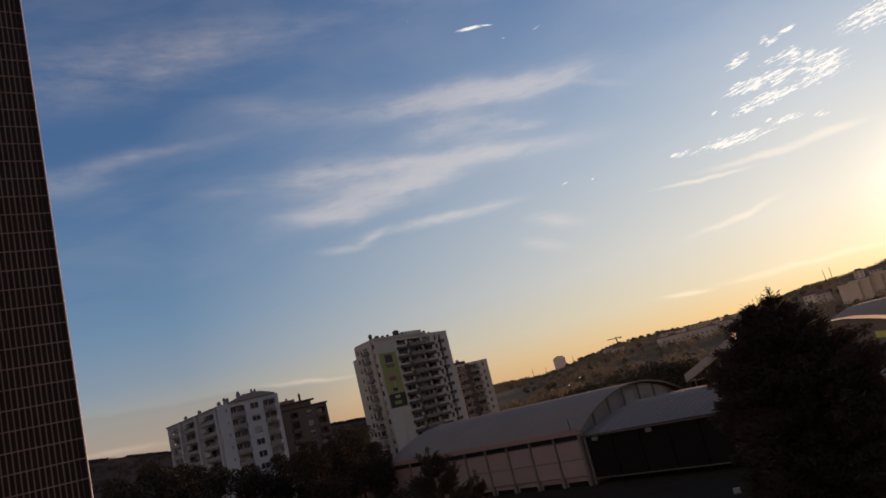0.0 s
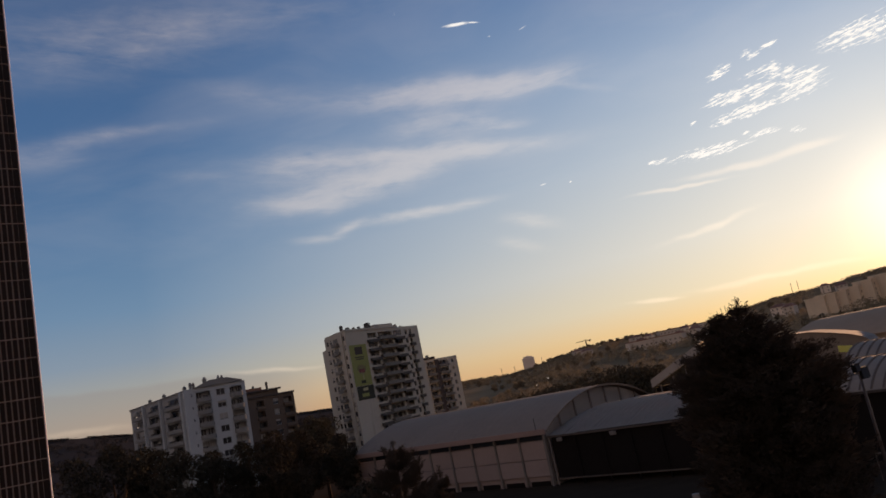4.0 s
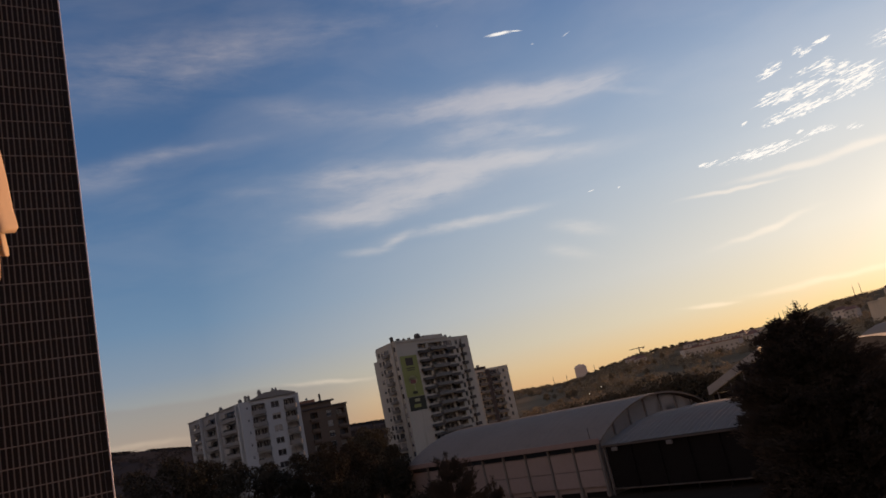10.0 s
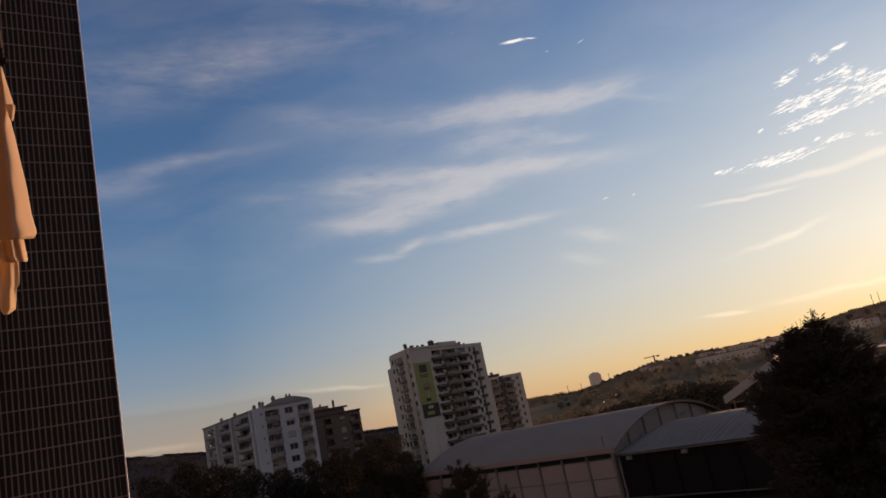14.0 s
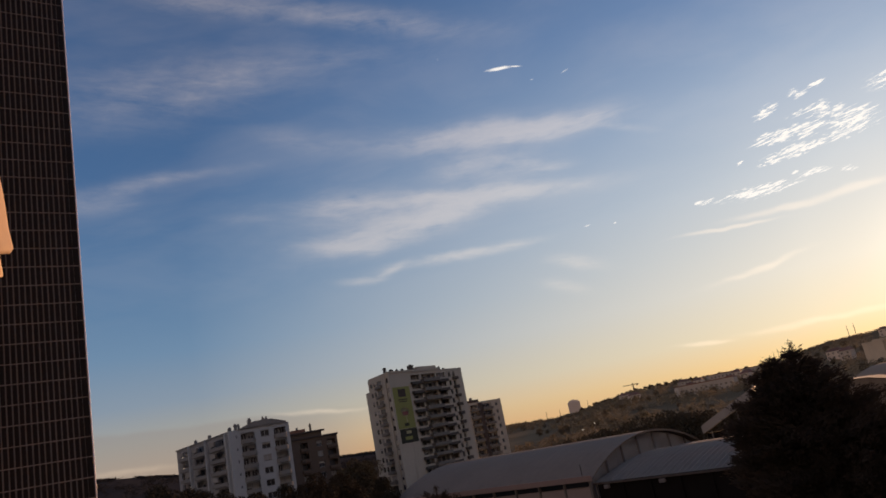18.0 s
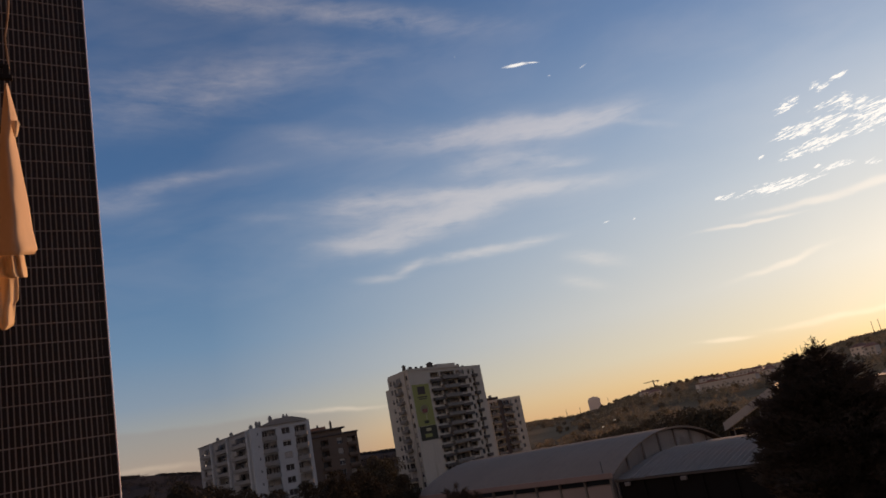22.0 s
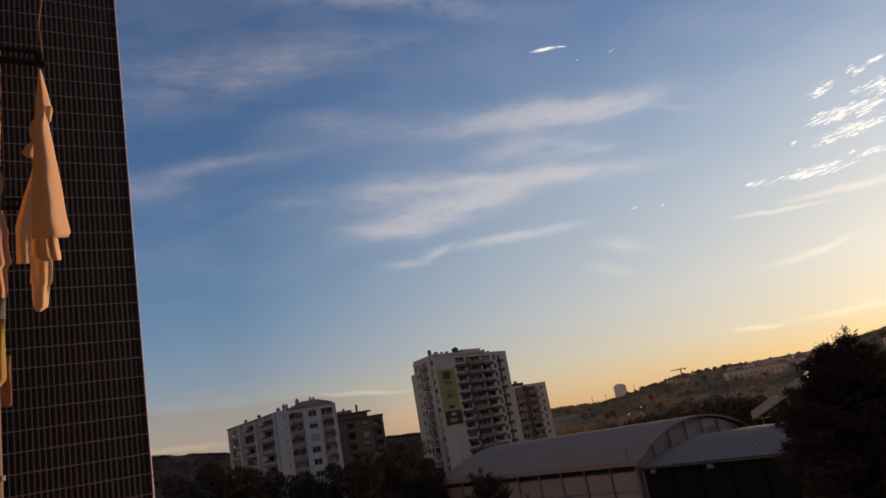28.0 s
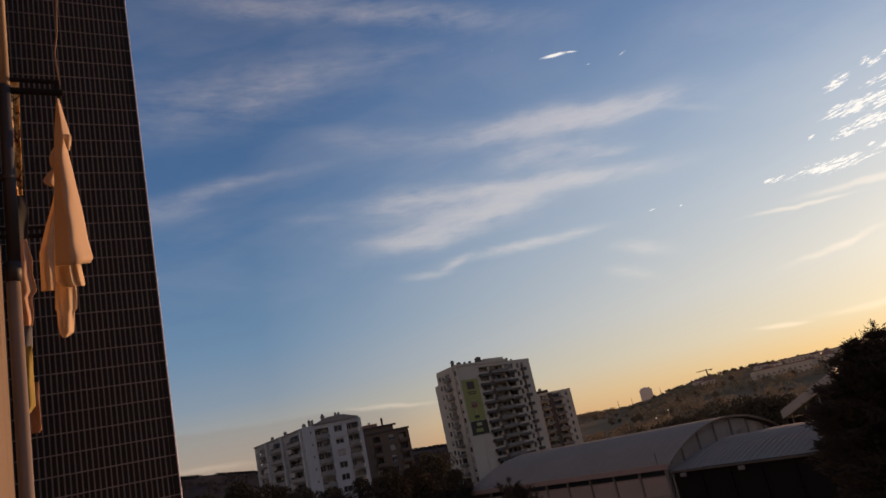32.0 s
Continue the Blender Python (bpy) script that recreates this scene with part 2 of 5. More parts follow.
# ---- materials ----
def material(name, colour, rough=0.8, metal=0.0, vary=0.25, grain=6.0, bump=0.0, stain=None, spread=0.0, see=0.0, gloss=0.5):
    """A painted, plastered, leafy or metal surface: two scales of noise on the colour, fine relief, and random tone per piece."""
    m = bpy.data.materials.new(name)
    m.use_nodes = True
    k = Nodes(m.node_tree)
    at = k.add("ShaderNodeTexCoord").outputs["Object"]
    fine, broad = k.noise(at, grain, 6.0, 0.6), k.noise(at, grain * 0.09, 3.0, 0.5)
    tone = k.math("MULTIPLY_ADD", fine, vary, 1.0 - vary * 0.5)
    tone = k.math("MULTIPLY", tone, k.math("MULTIPLY_ADD", broad, vary * 1.2, 1.0 - vary * 0.6))
    if spread:
        tone = k.math("MULTIPLY", tone, k.math("MULTIPLY_ADD", k.add("ShaderNodeObjectInfo").outputs["Random"], spread * 2, 1.0 - spread))
        tone = k.math("MULTIPLY", tone, k.math("MULTIPLY_ADD", k.add("ShaderNodeNewGeometry").outputs["Random Per Island"], spread * 2, 1.0 - spread))
    col = k.mix(1.0, colour, k.add("ShaderNodeCombineColor", Red=tone, Green=tone, Blue=tone).outputs[0], "MULTIPLY")
    if stain:
        long = k.add("ShaderNodeMapping", Vector=at, Scale=(1.0, 1.0, 0.12)).outputs[0]
        col = k.mix(k.math("MULTIPLY", k.step(k.noise(long, grain * 0.35, 5.0, 0.65), 0.52, 0.78), 0.6), col, stain)
    b = k.add("ShaderNodeBsdfPrincipled", Base_Color=col, Metallic=metal, Specular_IOR_Level=gloss)
    k.put(b.inputs["Roughness"], k.math("MULTIPLY_ADD", fine, 0.2, rough - 0.1, clamp=True))
    if bump:
        k.put(b.inputs["Normal"], k.add("ShaderNodeBump", Strength=0.6, Distance=bump, Height=fine).outputs[0])
    surface = b.outputs[0]
    if see:
        t = k.add("ShaderNodeBsdfTranslucent", Color=col)
        surface = k.add("ShaderNodeMixShader", Fac=see).outputs[0]
        mix = surface.node
        k.tree.links.new(b.outputs[0], mix.inputs[1])
        k.tree.links.new(t.outputs[0], mix.inputs[2])
    out = k.tree.nodes.new("ShaderNodeOutputMaterial")
    k.tree.links.new(surface, out.inputs[0])
    return m


def glass_material(name, colour, rough=0.12):
    m = bpy.data.materials.new(name)
    m.use_nodes = True
    k = Nodes(m.node_tree)
    at = k.add("ShaderNodeTexCoord").outputs["Object"]
    dust = k.noise(at, 3.0, 4.0)
    tone = k.math("MULTIPLY_ADD", k.add("ShaderNodeObjectInfo").outputs["Random"], 1.2, 0.4)
    col = k.mix(1.0, colour, k.add("ShaderNodeCombineColor", Red=tone, Green=tone, Blue=tone).outputs[0], "MULTIPLY")
    b = k.add("ShaderNodeBsdfPrincipled", Base_Color=col, Specular_IOR_Level=0.25)
    k.put(b.inputs["Roughness"], k.math("MULTIPLY_ADD", dust, 0.2, rough))
    out = k.tree.nodes.new("ShaderNodeOutputMaterial")
    k.tree.links.new(b.outputs[0], out.inputs[0])
    return m


def ground_material():
    """Dark town ground near by, dry grass on the hills lightened for haze, darker westward."""
    m = bpy.data.materials.new("ground")
    m.use_nodes = True
    k = Nodes(m.node_tree)
    at = k.add("ShaderNodeTexCoord").outputs["Object"]
    far = k.add("ShaderNodeVectorMath", Vector=at)
    far.operation = "LENGTH"
    patch = k.noise(at, 0.012, 6.0, 0.6)
    hill = k.step(k.math("MULTIPLY_ADD", patch, 160.0, far.outputs["Value"]), 270.0, 380.0)
    town = k.mix(k.noise(at, 0.35, 6.0, 0.6), (0.030, 0.022, 0.016), (0.060, 0.044, 0.031))
    grass = k.mix(k.step(patch, 0.35, 0.65), (0.18, 0.135, 0.083), (0.25, 0.187, 0.115))
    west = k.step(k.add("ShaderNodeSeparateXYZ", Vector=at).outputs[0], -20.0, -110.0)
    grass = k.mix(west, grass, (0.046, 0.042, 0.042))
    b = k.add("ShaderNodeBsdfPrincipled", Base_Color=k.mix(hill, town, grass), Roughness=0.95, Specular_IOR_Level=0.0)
    k.put(b.inputs["Normal"], k.add("ShaderNodeBump", Strength=0.5, Distance=0.1, Height=k.noise(at, 1.5, 5.0)).outputs[0])
    out = k.tree.nodes.new("ShaderNodeOutputMaterial")
    k.tree.links.new(b.outputs[0], out.inputs[0])
    return m


GROUND = ground_material()
GLAZED = material("brown_glazed_tile", (0.0130, 0.0100, 0.0096), 0.5, vary=0.35, grain=30, bump=0.0006, spread=0.16, gloss=0.18)
MORTAR = material("tile_mortar", (0.20, 0.185, 0.175), 0.9, vary=0.45, grain=40, bump=0.001, stain=(0.16, 0.145, 0.135))
# Lighter copy of MORTAR: sky light caught by the level joints.
SKYLIT_MORTAR = material("pale_mortar", (0.32, 0.275, 0.25), 0.9, vary=0.6, grain=25, bump=0.001, stain=(0.11, 0.093, 0.086))
RENDER = material("cream_render", (0.145, 0.100, 0.066), 0.9, vary=0.25, grain=18, bump=0.003, stain=(0.08, 0.053, 0.036))
EDGE_FRINGE = material("corner_bead", (0.74, 0.74, 0.84), 0.5, vary=0.2, grain=12)
PVC = material("drain_pipe_plastic", (0.21, 0.155, 0.115), 0.5, vary=0.25, grain=9, stain=(0.12, 0.09, 0.07))
# Pipe collar and clamps, and the pipe length darkened as the sheet's shadow.
DARK_SHADED_PIPE = material("dark_grey_pipe", (0.028, 0.025, 0.027), 0.6, vary=0.25, grain=9)
BLACK = material("black_painted_iron", (0.012, 0.010, 0.010), 0.7, vary=0.5, grain=25, bump=0.0008, gloss=0.12)
CORD = material("cord", (0.20, 0.14, 0.10), 0.9, vary=0.3, grain=40)
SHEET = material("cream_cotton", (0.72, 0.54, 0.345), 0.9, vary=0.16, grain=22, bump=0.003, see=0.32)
# Same cotton as SHEET, darkened for the shade on the thick gathered folds.
SHADED_FOLD = material("gathered_cream_cotton", (0.43, 0.30, 0.20), 0.9, vary=0.16, grain=22, bump=0.003)
PEACH = material("peach_cotton", (0.50, 0.30, 0.19), 0.9, vary=0.2, grain=22, bump=0.002, see=0.2)
OLIVE = material("olive_cotton", (0.34, 0.25, 0.06), 0.9, vary=0.2, grain=22, bump=0.002, see=0.2)
RUST = material("rust_cotton", (0.40, 0.20, 0.10), 0.9, vary=0.2, grain=22, bump=0.002, see=0.2)
def print_material():
    """Printed cotton: rust, ochre and dark blotches."""
    m = bpy.data.materials.new("printed_cotton")
    m.use_nodes = True
    k = Nodes(m.node_tree)
    at = k.add("ShaderNodeTexCoord").outputs["Object"]
    blot = k.noise(at, 11.0, 3.0, 0.6, 1.5)
    col = k.mix(k.step(blot, 0.40, 0.46), (0.10, 0.03, 0.014), k.mix(k.step(k.noise(at, 17.0, 2.0), 0.45, 0.55), (0.50, 0.24, 0.06), (0.72, 0.47, 0.18)))
    b = k.add("ShaderNodeBsdfPrincipled", Base_Color=col, Roughness=0.9)
    out = k.tree.nodes.new("ShaderNodeOutputMaterial")
    k.tree.links.new(b.outputs[0], out.inputs[0])
    return m


PRINT = print_material()
DARK_CLOTH = material("black_cotton", (0.025, 0.022, 0.022), 0.9, vary=0.3, grain=22, bump=0.002)
SLATE = material("grey_cotton", (0.10, 0.10, 0.11), 0.9, vary=0.2, grain=22, bump=0.002)
WHITE_WALL = material("white_house_paint", (0.395, 0.42, 0.445), 0.85, vary=0.2, grain=0.9, stain=(0.29, 0.29, 0.29))
# Lighter copy of PVC: sunlight painted onto the upper pipe length.
SUNLIT_PVC = material("cream_pipe_plastic", (0.36, 0.26, 0.18), 0.5, vary=0.25, grain=9, stain=(0.27, 0.19, 0.13))
WING_WALL = material("grey_white_house_paint", (0.28, 0.285, 0.295), 0.85, vary=0.18, grain=0.9, stain=(0.25, 0.245, 0.245))
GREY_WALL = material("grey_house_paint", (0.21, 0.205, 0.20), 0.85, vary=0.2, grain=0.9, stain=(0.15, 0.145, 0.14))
TAN_WALL = material("tan_house_paint", (0.125, 0.098, 0.08), 0.85, vary=0.2, grain=0.9, stain=(0.11, 0.08, 0.065), gloss=0.1)
TOWER_WALL = material("tower_paint", (0.44, 0.405, 0.345), 0.85, vary=0.18, grain=0.9, stain=(0.31, 0.28, 0.235))
TOWER_DARK = material("dark_balcony_paint", (0.095, 0.088, 0.082), 0.85, vary=0.2, grain=0.9, gloss=0.1)
# Tower wall darkened for the shade inside the loggias.
LOGGIA_SHADE = material("loggia_wall_paint", (0.24, 0.225, 0.205), 0.85, vary=0.2, grain=0.9, gloss=0.1)
TOWER_SLAB = material("tower_balcony_paint", (0.165, 0.155, 0.142), 0.85, vary=0.2, grain=0.9, stain=(0.14, 0.115, 0.095))
DARK_TRIM = material("dark_brown_trim", (0.06, 0.045, 0.04), 0.8, vary=0.3, grain=1.5)
ROOF_TILE = material("red_roof_tile", (0.24, 0.12, 0.08), 0.85, vary=0.3, grain=2.0, stain=(0.15, 0.10, 0.08), spread=0.15)
FAR_PANE = material("far_window_pane", (0.17, 0.14, 0.115), 0.5, vary=0.3, grain=1.0, spread=0.2)
GLASS = glass_material("window_glass", (0.03, 0.035, 0.045))
BLIND = material("roller_blind", (0.27, 0.26, 0.245), 0.7, vary=0.12, grain=3.0, spread=0.2)
BANNER_GREEN = material("green_banner_cloth", (0.25, 0.265, 0.085), 0.8, vary=0.15, grain=2.0)
BANNER_DARK = material("dark_banner_cloth", (0.03, 0.03, 0.02), 0.8, vary=0.2, grain=2.0)
BANNER_PALE = material("pale_banner_print", (0.40, 0.37, 0.22), 0.8, vary=0.2, grain=2.0)
BANNER_RED = material("red_banner_print", (0.22, 0.08, 0.07), 0.8, vary=0.2, grain=2.0)
SHEET_ROOF = material("grey_sheet_roof", (0.245, 0.19, 0.148), 0.75, vary=0.25, grain=1.2, stain=(0.185, 0.14, 0.11), gloss=0.1)
PALE_ROOF = material("pale_sheet_roof", (0.37, 0.325, 0.285), 0.7, vary=0.22, grain=1.2, stain=(0.27, 0.235, 0.21), gloss=0.12)
SHED_ROOF = material("weathered_shed_sheet", (0.27, 0.225, 0.19), 0.8, vary=0.25, grain=1.2, stain=(0.19, 0.155, 0.13), gloss=0.08)
SHED_RIB = material("dark_shed_rib", (0.13, 0.105, 0.09), 0.8, vary=0.25, grain=1.2, gloss=0.05)
WAREHOUSE = material("brown_warehouse_sheet", (0.36, 0.26, 0.18), 0.85, vary=0.25, grain=0.6, stain=(0.28, 0.20, 0.14), gloss=0.05)
END_PANEL = material("pale_end_wall_panel", (0.47, 0.43, 0.40), 0.8, vary=0.2, grain=1.2, stain=(0.36, 0.325, 0.30), spread=0.04, gloss=0.1)
FASCIA = material("pink_fascia", (0.29, 0.195, 0.165), 0.8, vary=0.2, grain=1.5, stain=(0.24, 0.165, 0.14))
PANEL = material("pinkish_wall_panel", (0.31, 0.23, 0.205), 0.85, vary=0.25, grain=1.2, stain=(0.25, 0.19, 0.17), spread=0.06)
POST = material("pale_concrete", (0.19, 0.16, 0.145), 0.85, vary=0.25, grain=2.0)
# Near-black fill for dark walls and for shade under roofs and in openings.
SHADE_DARK = material("dark_green_net", (0.016, 0.013, 0.012), 0.95, vary=0.4, grain=2.0, gloss=0.05)
STEEL = material("galvanised_steel", (0.10, 0.075, 0.06), 0.6, metal=0.1, vary=0.25, grain=5.0)
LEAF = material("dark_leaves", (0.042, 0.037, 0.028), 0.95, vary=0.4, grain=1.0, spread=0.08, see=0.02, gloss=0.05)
# Leaf colour lightened for the haze over the trees behind the halls.
HAZY_LEAF = material("olive_brown_leaves", (0.082, 0.068, 0.046), 0.95, vary=0.4, grain=0.5, spread=0.06, see=0.05, gloss=0.05)
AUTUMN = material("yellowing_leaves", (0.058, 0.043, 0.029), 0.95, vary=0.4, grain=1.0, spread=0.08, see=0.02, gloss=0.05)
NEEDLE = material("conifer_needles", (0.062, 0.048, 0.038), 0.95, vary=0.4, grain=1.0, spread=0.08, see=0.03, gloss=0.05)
# Scrub and grove colours are lightened to carry the haze over the hillside.
HAZY_SCRUB = material("hillside_scrub", (0.30, 0.235, 0.152), 0.95, vary=0.3, grain=0.06, spread=0.04, see=0.12, gloss=0.05)
HAZY_GROVE = material("hillside_tree_leaves", (0.17, 0.133, 0.088), 0.95, vary=0.3, grain=0.1, spread=0.04, see=0.12, gloss=0.05)
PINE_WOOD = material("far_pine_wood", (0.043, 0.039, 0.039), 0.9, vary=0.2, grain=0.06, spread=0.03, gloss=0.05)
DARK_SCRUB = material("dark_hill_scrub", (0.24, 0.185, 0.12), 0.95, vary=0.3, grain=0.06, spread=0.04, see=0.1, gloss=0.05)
BARK = material("bark", (0.07, 0.05, 0.04), 0.95, vary=0.4, grain=4.0, bump=0.01, gloss=0.05)
HOUSE_PALE = material("pale_house_paint", (0.54, 0.45, 0.36), 0.85, vary=0.2, grain=0.5, spread=0.2)
# Tower paint raised to hold the warm glow of the sun's flare.
HILL_GLARE = material("hill_block_paint", (0.70, 0.56, 0.40), 0.85, vary=0.2, grain=0.3, stain=(0.40, 0.33, 0.27))
RIDGE_PALE = material("pale_ridge_tower_paint", (0.78, 0.62, 0.50), 0.85, vary=0.15, grain=0.3)
LAMP_GLOW = bpy.data.materials.new("lit_lamp")
LAMP_GLOW.use_nodes = True
LAMP_GLOW.node_tree.nodes["Principled BSDF"].inputs["Emission Color"].default_value = (1.0, 0.85, 0.6, 1.0)
LAMP_GLOW.node_tree.nodes["Principled BSDF"].inputs["Emission Strength"].default_value = 0.8
YELLOW = material("yellow_awning", (0.95, 0.78, 0.14), 0.6, vary=0.2, grain=1.0)


# ---- building blocks ----
def empty(name, at, label, category, group="", kind=""):
    ob = new(name)
    ob.matrix_world = at
    return tagged(ob, label, category, group, kind)


def link(name, bm, mat, parent=None, label="", smooth=False):
    me = bpy.data.meshes.new(name)
    bmesh.ops.recalc_face_normals(bm, faces=bm.faces)
    bm.to_mesh(me)
    bm.free()
    me.materials.append(mat)
    if smooth:
        me.shade_smooth()
    ob = new(name, me)
    if parent:
        ob.parent = parent
    if label:
        ob["label"] = label
    return ob


def part(name, bm, mat, parent, label="", smooth=False):
    return link(name, bm, mat, parent, label, smooth)


def again(ob, offset, parent):
    """One more piece on the same mesh."""
    o = new(ob.name.split(".")[0], ob.data)
    o.parent = parent
    o.location = offset
    return o


def box(bm, x0, x1, y0, y1, z0, z1, bev=0.0):
    v = [bm.verts.new((x, y, z)) for x in (x0, x1) for y in (y0, y1) for z in (z0, z1)]
    fs = [bm.faces.new([v[i] for i in q]) for q in ((0, 1, 3, 2), (4, 6, 7, 5), (0, 4, 5, 1), (2, 3, 7, 6), (0, 2, 6, 4), (1, 5, 7, 3))]
    if bev:
        es = list({e for f in fs for e in f.edges})
        bmesh.ops.bevel(bm, geom=es, offset=bev, segments=1, affect="EDGES")
    return bm


def boxed(*a, bev=0.0):
    return box(bmesh.new(), *a, bev=bev)


def tube(bm, a, b, r0, r1=None, n=10):
    """A tapered round bar from a to b."""
    a, b = Vector(a), Vector(b)
    r1 = r0 if r1 is None else r1
    m = (b - a).to_track_quat("Z", "Y").to_matrix()
    rings = [[bm.verts.new(c + m @ Vector((r * math.cos(2 * math.pi * i / n), r * math.sin(2 * math.pi * i / n), 0))) for i in range(n)] for c, r in ((a, r0), (b, r1))]
    for i in range(n):
        bm.faces.new((rings[0][i], rings[0][(i + 1) % n], rings[1][(i + 1) % n], rings[1][i]))
    bm.faces.new(rings[0][::-1]), bm.faces.new(rings[1])
    return bm


def pierced(xs, zs, holes, y, reveal):
    """A wall front at y with openings at the cells (i, j), with reveals running back."""
    bm = bmesh.new()
    v = {}

    def p(i, j, d):
        if (i, j, d) not in v:
            v[i, j, d] = bm.verts.new((xs[i], y + d * reveal, zs[j]))
        return v[i, j, d]

    for i in range(len(xs) - 1):
        for j in range(len(zs) - 1):
            if (i, j) not in holes:
                bm.faces.new((p(i, j, 0), p(i + 1, j, 0), p(i + 1, j + 1, 0), p(i, j + 1, 0)))
                continue
            for (a, b), (c, d) in (((i, j), (i + 1, j)), ((i + 1, j), (i + 1, j + 1)), ((i + 1, j + 1), (i, j + 1)), ((i, j + 1), (i, j))):
                bm.faces.new((p(a, b, 0), p(c, d, 0), p(c, d, 1), p(a, b, 1)))
    return bm


def plan(left, right):
    """A frame with its origin at left on the ground, x to the right, y away from the balcony; and its length."""
    d = Vector((right.x - left.x, right.y - left.y, 0))
    return Matrix.Translation((left.x, left.y, 0)) @ Matrix.Rotation(math.atan2(d.y, d.x), 4, "Z"), d.length


def along(m, length, az):
    """Where the sight line at an azimuth meets the line y = 0 of a frame."""
    inv = m.inverted()
    o, d = inv @ Vector((0, 0, 0)), inv.to_3x3() @ way(az)
    return o.x - d.x * o.y / d.y


# ---- ground and hills ----
RIDGE = ((-180, 0.3), (-60, 0.6), (-30, 2.05), (-26.7, 1.95), (-25, 1.68), (-23.5, 1.38), (-22, 1.2), (-11, 0.45), (0, 0.15), (7, 0.15), (9.5, 0.85), (12, 0.97), (19, 0.82), (24, 1.5), (32, 2.0), (60, 1.0), (180, 0.3))
RIDGE_FAR = 850.0


def ridge_el(az):
    return float(np.interp(az, [a for a, _ in RIDGE], [e for _, e in RIDGE]))


def ground_z(x, y):
    r, az = math.hypot(x, y), math.degrees(math.atan2(x, y))
    top = CAM_Z + RIDGE_FAR * math.tan(radians(sum(ridge_el(az + d) for d in (-1.5, 0, 1.5)) / 3))
    if r < RIDGE_FAR:
        f = min(max((r - 300) / (RIDGE_FAR - 300), 0), 1)
        z = top * f ** 1.1
    else:
        z = top * max(0.0, 1 - (r - RIDGE_FAR) / 2600)
        f = 1
    return z + f * 3.0 * (noise.noise((x * 0.008, y * 0.008, 3.1)))


def build_ground():
    bm = bmesh.new()
    azs = [-180 + 6 * i for i in range(22)] + [-48 + 0.8 * i for i in range(120)] + [48 + 6 * i for i in range(22)]
    rs = [0, 8, 30, 70, 120, 180, 240, 300, 350, 400, 450, 500, 550, 600, 650, 700, 750, 800, 850, 900, 1000, 1300, 2000, 3000, 4600]
    rows = []
    for r in rs[1:]:
        rows.append([bm.verts.new((r * math.sin(radians(a)), r * math.cos(radians(a)), ground_z(r * math.sin(radians(a)), r * math.cos(radians(a))))) for a in azs])
    mid = bm.verts.new((0, 0, 0))
    n = len(azs)
    for i in range(n):
        bm.faces.new((mid, rows[0][i], rows[0][(i + 1) % n]))
        for a, b in zip(rows, rows[1:]):
            bm.faces.new((a[i], b[i], b[(i + 1) % n], a[(i + 1) % n]))
    tagged(link("ground", bm, GROUND, smooth=True), "dry dark ground rising to low hills all round", "ground", kind="structure")


build_ground()

# ---- the home facade, the tiled wing and what hangs there (x out of the facade, y along it, from the balcony) ----
HOME = pose(0, 0, 0, 0, 0, 37.4)
WING_Y, WING_X, FACE_X = 10.0, 1.688, -0.07
TILE_W, TILE_H, PITCH_X, PITCH_Z = 0.046, 0.228, 0.062, 0.2385


def build_home():
    home = empty("home_facade_wall", HOME, "cream rendered house facade seen edge-on in low sun", "wall", kind="structure")
    bm = boxed(FACE_X - 0.35, FACE_X, 3.0, WING_Y, 0, 26)
    part("wall_face", bm, RENDER, home)
    bm = boxed(-2.2, -1.9, -6.0, 3.0, 0, 26)
    part("wall_back", bm, RENDER, home)
    part("wall_return", boxed(-1.9, FACE_X - 0.35, 3.0, 3.3, 0, 26), RENDER, home)
    slab = tagged(link("balcony_slab", boxed(-1.9, 0.25, -4.0, 3.0, 13.2, 13.4), POST), "concrete balcony floor slab", "floor", kind="structure")
    slab.matrix_world = HOME


